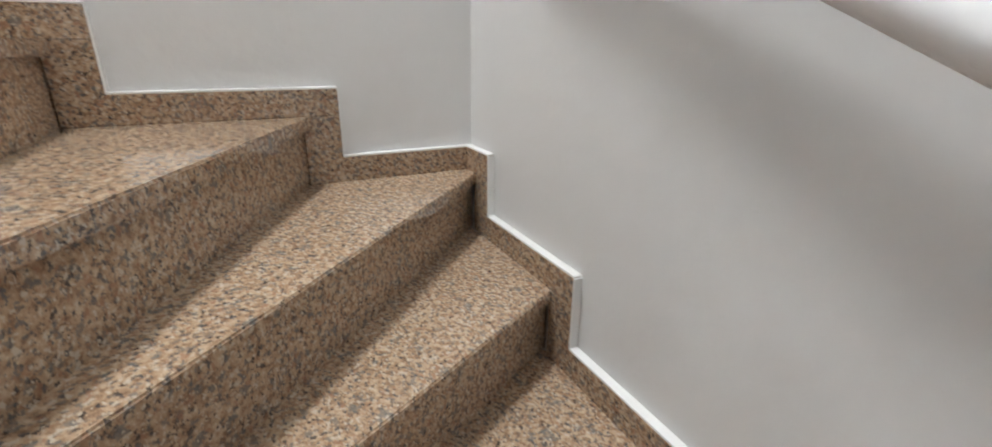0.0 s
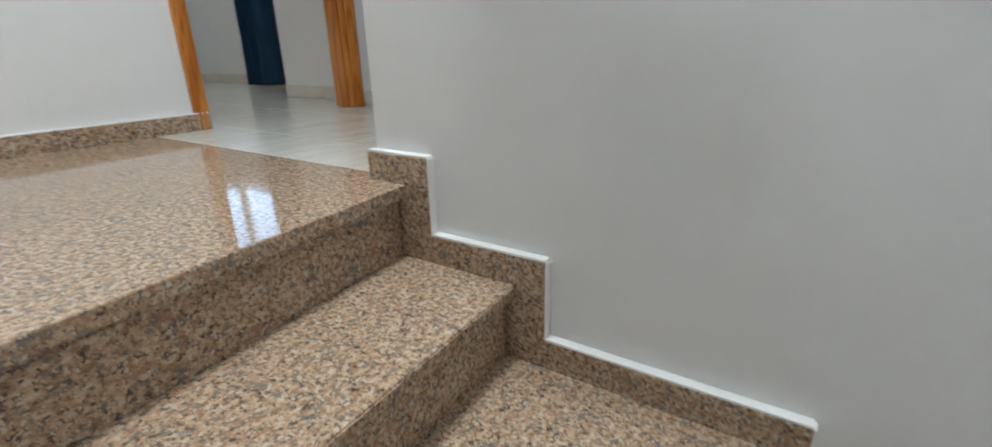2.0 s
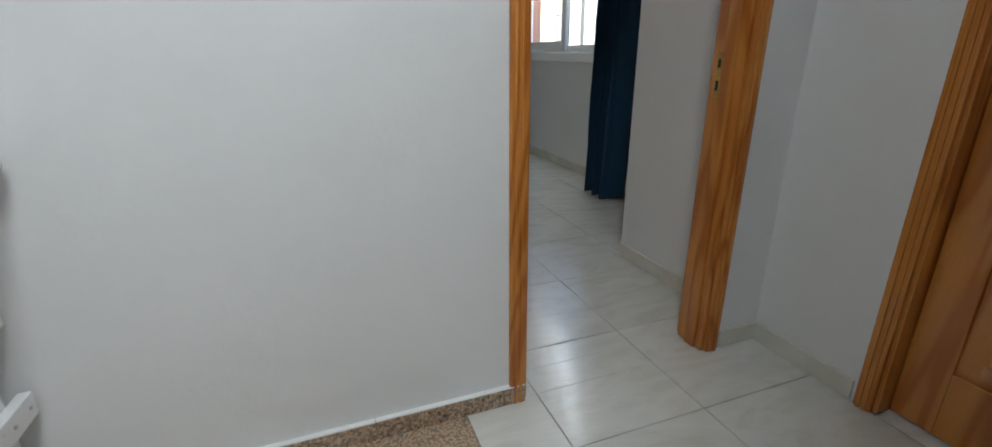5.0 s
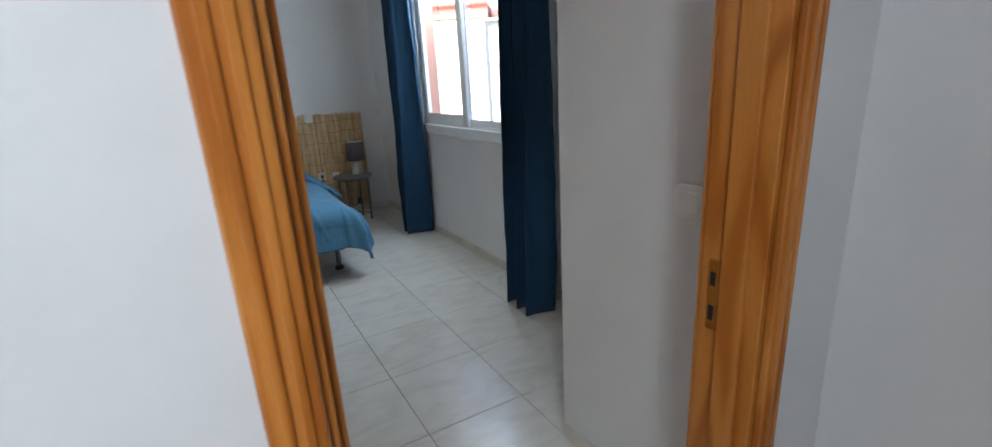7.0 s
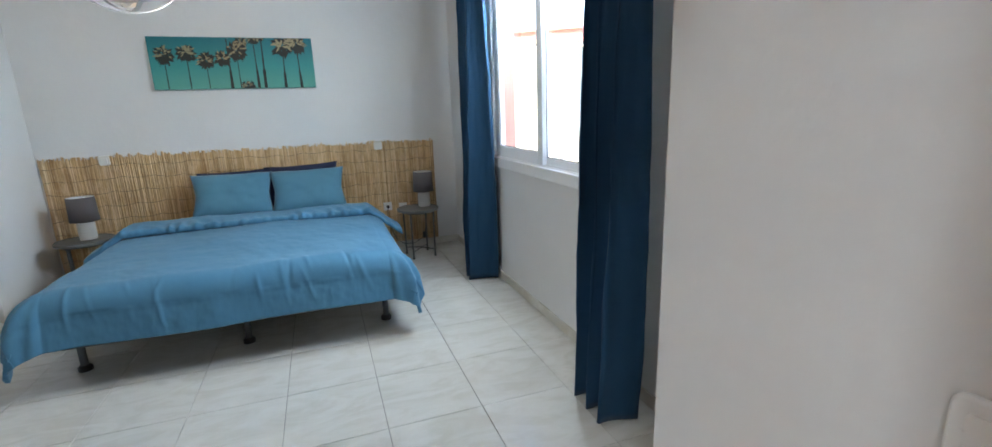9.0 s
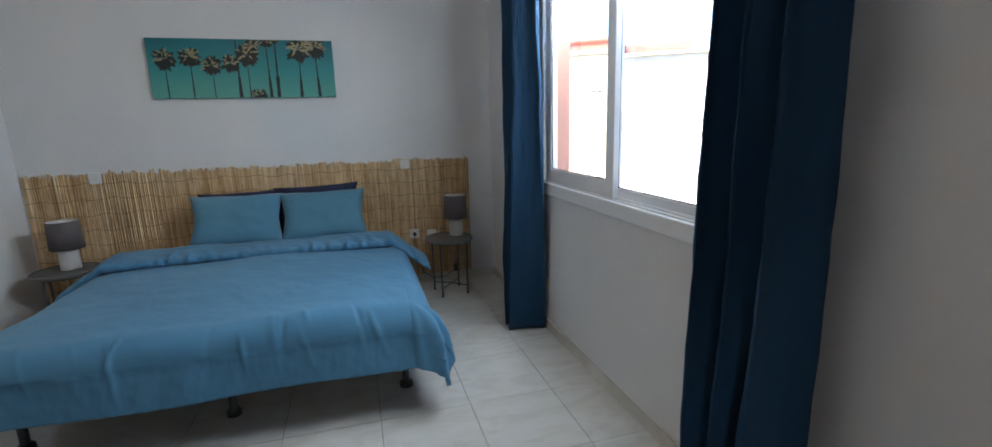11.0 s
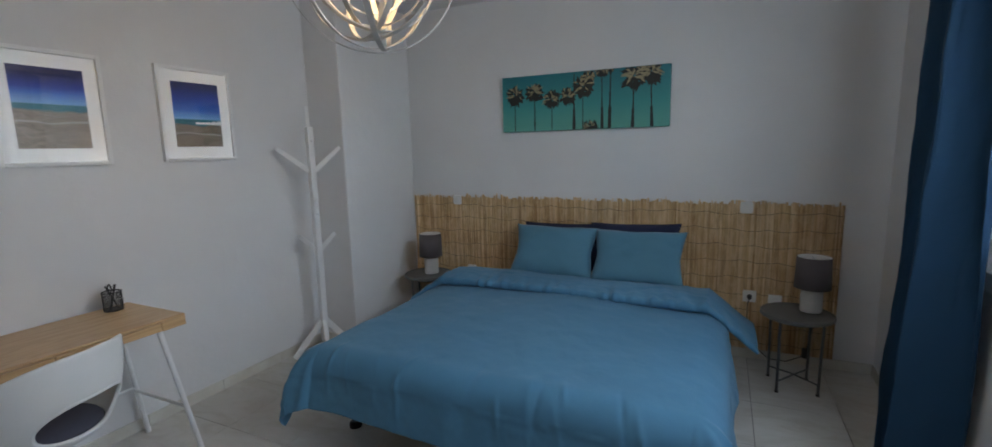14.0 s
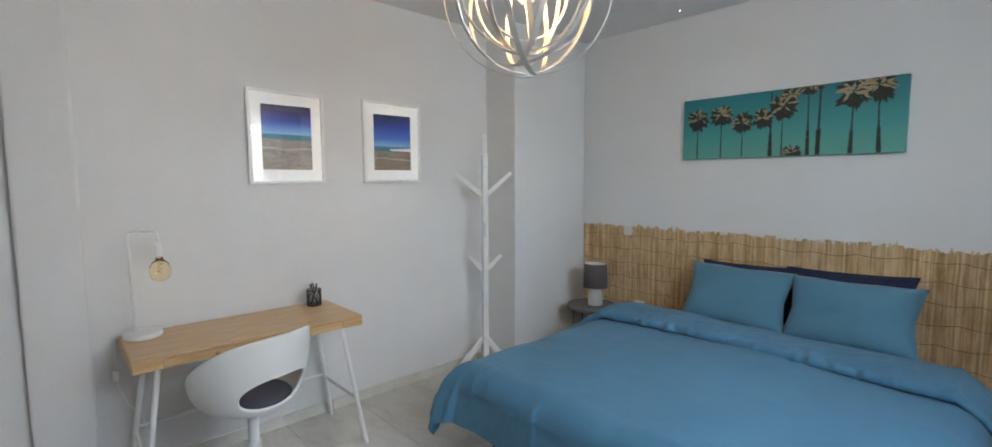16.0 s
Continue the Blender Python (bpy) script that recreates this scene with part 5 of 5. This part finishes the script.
def peg(a, z, ln, rise, base=0.016):
    bm = bmesh.new()
    d = Vector((math.cos(a), math.sin(a), 0))
    p0 = d * base + Vector((0, 0, z))
    p1 = d * (base + ln) + Vector((0, 0, z + rise))
    v = p1 - p0
    m = Matrix.Translation((p0 + p1) / 2) @ v.to_track_quat("Z", "Y").to_matrix().to_4x4()
    c = bmesh.ops.create_cube(bm, size=1.0, matrix=m @ Matrix.Diagonal((0.024, 0.036, v.length, 1)))["verts"]
    for q in c:
        if (q.co - p1).length < (q.co - p0).length:
            q.co = p1 + (q.co - p1) * 0.72
    bmesh.ops.bevel(bm, geom=list(bm.edges), offset=0.0035, segments=2, affect="EDGES")
    part("peg", bm, WHITE, cs)


YA = math.radians(62)
peg(YA, 1.405, 0.19, 0.17)
peg(YA + math.pi, 1.405, 0.21, 0.17)
peg(YA + math.pi / 2, 1.68, 0.055, 0.19, 0.010)
peg(YA, 0.825, 0.11, 0.115)
peg(YA + math.pi, 0.825, 0.11, 0.115)
peg(YA - math.pi / 2, 1.10, 0.085, 0.115)
for zz_ in (1.62, 1.09, 0.20):
    part("screw_cap", rod((0.0215, 0.0, zz_), (0.0245, 0.0, zz_), 0.0065, 10), STEEL, cs)
for i in range(4):
    a = YA + math.pi / 2 * i
    bm = bmesh.new()
    d = Vector((math.cos(a), math.sin(a), 0))
    p0, p1 = d * 0.015 + Vector((0, 0, 0.275)), d * 0.225 + Vector((0, 0, 0.016))
    v = p1 - p0
    m = Matrix.Translation((p0 + p1) / 2) @ v.to_track_quat("Z", "Y").to_matrix().to_4x4()
    bmesh.ops.create_cube(bm, size=1.0, matrix=m @ Matrix.Diagonal((0.026, 0.040, v.length, 1)))
    for q in bm.verts:
        if q.co.z < 0.06:
            q.co.z = max(0.0, q.co.z - 0.004) if q.co.z > 0.012 else 0.0
    bmesh.ops.bevel(bm, geom=list(bm.edges), offset=0.003, segments=2, affect="EDGES")
    part("foot", bm, WHITE, cs)

# ---- pendant lamp of nested hoops ----
PC = Vector((0.97, 5.10, 2.185))
pend = thing("pendant_lamp", "pendant lamp of nested silver-grey hoops round a lit bulb", "lamp", tuple(PC))
SILVER = plain("silver_grey_hoop", (0.50, 0.49, 0.48), 0.38, 0.35)


def hoop(r, w, t, m):
    """A flat band bent to a circle standing upright, then turned by m."""
    bm = bmesh.new()
    n = 64
    rings = []
    for k in range(n):
        a = 2 * math.pi * k / n
        c, s = math.cos(a), math.sin(a)
        rings.append([bm.verts.new(m @ Vector((q * c, yy, q * s))) for q, yy in ((r - t, -w), (r, -w), (r, w), (r - t, w))])
    for k in range(n):
        u, v = rings[k], rings[(k + 1) % n]
        for j in range(4):
            bm.faces.new((u[j], u[(j + 1) % 4], v[(j + 1) % 4], v[j]))
    bmesh.ops.recalc_face_normals(bm, faces=bm.faces)
    part("hoop", bm, SILVER, pend)


for i, (r, rz, tilt) in enumerate(((0.300, 40, 4), (0.292, 118, -5), (0.283, 78, 9), (0.268, 8, -8), (0.256, 150, 6), (0.240, 58, -10), (0.224, 100, 7), (0.206, 20, 10), (0.188, 132, -7), (0.168, 70, 12))):
    hoop(r, 0.0095, 0.004, pose(0, 0, 0, tilt, 0, rz))
part("stem", rod((0, 0, 0.065), (0, 0, 0.300), 0.008, 12), SILVER, pend)
part("cord", rod((0, 0, 0.300), (0, 0, CEIL_Z - PC.z - 0.025), 0.003, 8), PLASTIC, pend)
part("canopy", lathe([(0, CEIL_Z - PC.z), (0.055, CEIL_Z - PC.z), (0.050, CEIL_Z - PC.z - 0.022), (0, CEIL_Z - PC.z - 0.026)], 28), SILVER, pend)
part("holder", rod((0, 0, 0.040), (0, 0, 0.095), 0.019, 18), SILVER, pend)
bl = part("bulb", lathe([(0, -0.050), (0.018, -0.046), (0.029, -0.034), (0.032, -0.018), (0.026, 0.004), (0.015, 0.024), (0.013, 0.04), (0, 0.04)], 24), BULB, pend, "glowing warm bulb", smooth=True)
bl.visible_shadow = False

# ---- outside the window ----
def facade_mat(name, a, b, scale=1.2):
    m = Mat(name, a, 0.85)
    m.colour(m.mix(m.ramp(m.noise(scale, 6), [(0.35, (0, 0, 0)), (0.7, (1, 1, 1))]), a, b))
    m.bump(m.noise(8, 4), 0.2, 0.05)
    return m.m


SALMON = facade_mat("salmon_render", (0.58, 0.30, 0.22), (0.52, 0.26, 0.185))
CREAM = facade_mat("cream_render", (0.74, 0.64, 0.44), (0.68, 0.58, 0.40))
BLOCK = facade_mat("grey_block", (0.70, 0.665, 0.60), (0.60, 0.565, 0.50), 1.3)
BRICK = facade_mat("grey_brown_brick", (0.50, 0.45, 0.39), (0.42, 0.37, 0.32), 3.0)
RED = facade_mat("red_parapet", (0.36, 0.13, 0.10), (0.30, 0.11, 0.09))
WHITE_R = facade_mat("white_render", (0.74, 0.73, 0.70), (0.66, 0.65, 0.62))
ASPHALT = facade_mat("asphalt", (0.055, 0.055, 0.055), (0.045, 0.045, 0.045), 4)
ROOF = facade_mat("pale_roof_tile", (0.62, 0.56, 0.47), (0.54, 0.46, 0.37), 6)
SHUTTER = facade_mat("grey_shutter", (0.33, 0.32, 0.30), (0.26, 0.25, 0.24), 6)
GZ = -3.6
structure("ground", join_boxes(((XW + 0.26, -1500, GZ - 0.2), (1500, 1500, GZ))), ASPHALT, "grey street ground far below the window", "ground")

front = thing("house_front", "salmon rendered outer wall and window reveal", "facade", kind="structure")
part("wall", join_boxes(((XW + 0.1705, -4, GZ), (XW + 0.195, WIN_Y0, 5.2)), ((XW + 0.1705, WIN_Y1, GZ), (XW + 0.195, 12, 5.2)), ((XW + 0.1705, WIN_Y0, GZ), (XW + 0.195, WIN_Y1, WIN_Z0)), ((XW + 0.1705, WIN_Y0, WIN_Z1), (XW + 0.195, WIN_Y1, 5.2))), SALMON, front)
part("reveal", box((XW + 0.088, WIN_Y1 - 0.012, WIN_Z0 + 0.001), (XW + 0.194, WIN_Y1 - 0.0005, WIN_Z1 - 0.001)), SALMON, front)
part("reveal", box((XW + 0.088, WIN_Y0 + 0.0005, WIN_Z0 + 0.001), (XW + 0.194, WIN_Y0 + 0.012, WIN_Z1 - 0.001)), SALMON, front)


def far_window(parent, x0, x1, z0, z1, y=0.0):
    """A window on a facade that faces local -y."""
    w = 0.035
    f = part("window", join_boxes(((x0 - w, y - 0.05, z0 - w), (x1 + w, y + 0.02, z0)), ((x0 - w, y - 0.05, z1), (x1 + w, y + 0.02, z1 + w)), ((x0 - w, y - 0.05, z0), (x0, y + 0.02, z1)), ((x1, y - 0.05, z0), (x1 + w, y + 0.02, z1)), (((x0 + x1) / 2 - 0.025, y - 0.04, z0), ((x0 + x1) / 2 + 0.025, y + 0.02, z1))), WHITE_R, parent)
    part("pane", box((x0, y - 0.01, z0), (x1, y + 0.015, z1)), SHUTTER, f)


FAR = (14.5, 21.6, 0)
flats = thing("apartment_building", "cream apartment building with small windows and a red parapet", "building", FAR, -35)
part("wall", box((-9.5, 0, GZ), (-1.7, 8, 4.25)), CREAM, flats)
part("parapet", box((-9.6, -0.06, 4.25), (-1.7, 0.25, 4.42)), CREAM, flats)
part("roof_storey", join_boxes(((-9.0, 2.6, 4.25), (-1.75, 7.9, 5.15)), ((-9.1, 2.5, 5.15), (-1.75, 8.0, 5.25))), RED, flats, "red set-back roof storey")
for z in (1.65, -1.05):
    for x in (-2.85, -5.4, -7.9):
        far_window(flats, x, x + 0.55, z, z + 1.05)
block = thing("unfinished_building", "unfinished grey block wall building with exposed brick bands", "building", FAR, -35)
part("wall", box((-1.69, 0.2, GZ), (6.2, 8, 4.05)), BLOCK, block)
rb = random.Random(8)
brick_bm = bmesh.new()
for row in range(20):
    z = -2.2 + row * 0.31
    for i in range(19):
        x = -1.62 + i * 0.41 + (0.2 if row % 2 else 0)
        if rb.random() < 0.72:
            bm_box(brick_bm, (x, 0.192 - rb.uniform(0, 0.006), z), (x + 0.402, 0.21, z + 0.302))
part("block_courses", brick_bm, BLOCK, block)
band = bmesh.new()
for row in range(3):
    for i in range(24):
        if rb.random() < 0.7:
            x = -1.5 + i * 0.31 + (0.15 if row % 2 else 0)
            bm_box(band, (x, 0.165, 0.75 + row * 0.16), (x + 0.28, 0.19, 0.75 + row * 0.16 + 0.13))
part("brick_band", band, BRICK, block, "band of exposed grey-brown bricks")
part("roof_hut", box((2.2, 2.0, 4.05), (3.0, 4, 4.75)), RED, block)
part("roof_storey", box((-1.6, 3.2, 4.05), (1.4, 7.8, 4.95)), RED, block, "red set-back roof storey")
part("roof_edge", box((-1.6, 0.05, 4.05), (5.9, 0.5, 4.17)), CREAM, block)
rail_bm = bmesh.new()
for i in range(10):
    bm_box(rail_bm, (3.1 + i * 0.32, 1.6, 4.05), (3.14 + i * 0.32, 1.64, 4.75))
for z in (4.45, 4.72):
    bm_box(rail_bm, (3.1, 1.6, z), (6.1, 1.64, z + 0.04))
part("roof_railing", rail_bm, SHUTTER, block)

house = thing("neighbour_house", "white house with a pale tiled roof and a white balustrade", "house", (0, 0.7, 0.28))
NX = 8.55
part("wall", box((NX + 1.6, 1.0, GZ), (NX + 8, 11.4, 0.95)), WHITE_R, house)
part("upper_wall", box((NX + 4.0, 1.0, 1.0), (NX + 9, 9.6, 3.6)), WHITE_R, house)
part("terrace", box((NX, 1.0, GZ), (NX + 1.6, 13.0, -1.45)), WHITE_R, house)


def roof_point(u, v):
    y = 0.6 + u * 11.1
    x = NX + 0.5 + v * 3.4
    return (x, y, 0.76 + v * 1.15 + 0.05 * abs(math.sin(y * math.pi / 0.26)))


solid(part("roof", sheet(400, 6, roof_point), ROOF, house, smooth=False), 0.08, 0)
part("eaves", box((NX + 0.5, 0.6, 0.58), (NX + 1.7, 11.68, 0.68)), WHITE_R, house)
hw = part("window", join_boxes(((NX + 1.55, 8.6, -0.75), (NX + 1.605, 10.2, 0.35))), SHUTTER, house)
bal = part("balustrade", join_boxes(((NX - 0.05, 1.0, -0.66), (NX + 0.10, 12.9, -0.57)), ((NX - 0.03, 1.0, -1.43), (NX + 0.08, 12.9, -1.34))), WHITE_R, house, "white balustrade")
for i in range(74):
    y = 1.1 + i * 0.16
    part("baluster", box((NX - 0.01, y, -1.345), (NX + 0.06, y + 0.07, -0.655)), WHITE_R, bal)
hedge = bmesh.new()
hr = random.Random(3)
for i in range(420):
    p = Vector((NX + hr.uniform(0.5, 1.2), hr.uniform(7.6, 12.6), hr.uniform(-1.40, -0.75)))
    q = Matrix.Translation(p) @ Euler((hr.uniform(0, 6), hr.uniform(0, 6), hr.uniform(0, 6))).to_matrix().to_4x4()
    vs = [hedge.verts.new(q @ Vector(c)) for c in ((-0.09, 0, 0), (0, -0.035, 0.02), (0.09, 0, 0), (0, 0.035, 0.02))]
    hedge.faces.new(vs)
LEAF = facade_mat("terrace_leaves", (0.06, 0.075, 0.03), (0.085, 0.09, 0.04), 10)
pl = thing("terrace_plants", "dark green potted plants on the neighbour's terrace", "plants", kind="stuff")
part("leaves", hedge, LEAF, pl)
part("planter", box((NX + 0.45, 7.5, -1.45), (NX + 1.25, 12.7, -1.2)), WHITE_R, pl)

# ---- floor tiles ----
floor = thing("floor", "glossy cream marbled ceramic floor tiles with grey joints", "floor", kind="structure")
PX, PY, GX0, GY0, GAP = 0.4525, 0.4755, 2.3165, 4.354, 0.0028
regions = ((XA + 0.0302, YB, XE, YW), (DOOR_X0 + 0.03, YW, DOOR_X1 - 0.03, YWB), (XE, HD0 + 0.03, XE + T, HD1 - 0.03), (XWEST, YWB, XE, YJ), (XWEST, YJ, XW, YH))
tile_cache = {}


def floor_tile(x0, y0, x1, y1):
    key = (round(x1 - x0, 4), round(y1 - y0, 4))
    if key not in tile_cache:
        w, l = key
        tile_cache[key] = mesh_of("tile", box((0, 0, -0.0115), (w, l, 0.0), 0.0012), TILE)
    ob = new("tile", tile_cache[key])
    ob.parent = floor
    ob.location = (x0, y0, prng.uniform(-0.0004, 0.0))


for ix in range(-8, 3):
    for iy in range(-11, 8):
        cx0, cx1 = GX0 + ix * PX + GAP / 2, GX0 + (ix + 1) * PX - GAP / 2
        cy0, cy1 = GY0 + iy * PY + GAP / 2, GY0 + (iy + 1) * PY - GAP / 2
        # the hall, the doorway and the bedroom are one floor; pieces are cut at the walls
        for n, (rx0, ry0, rx1, ry1) in enumerate(regions):
            a0, a1, b0, b1 = max(cx0, rx0), min(cx1, rx1), max(cy0, ry0), min(cy1, ry1)
            if a1 - a0 > 0.01 and b1 - b0 > 0.004:
                floor_tile(a0, b0, a1, b1)
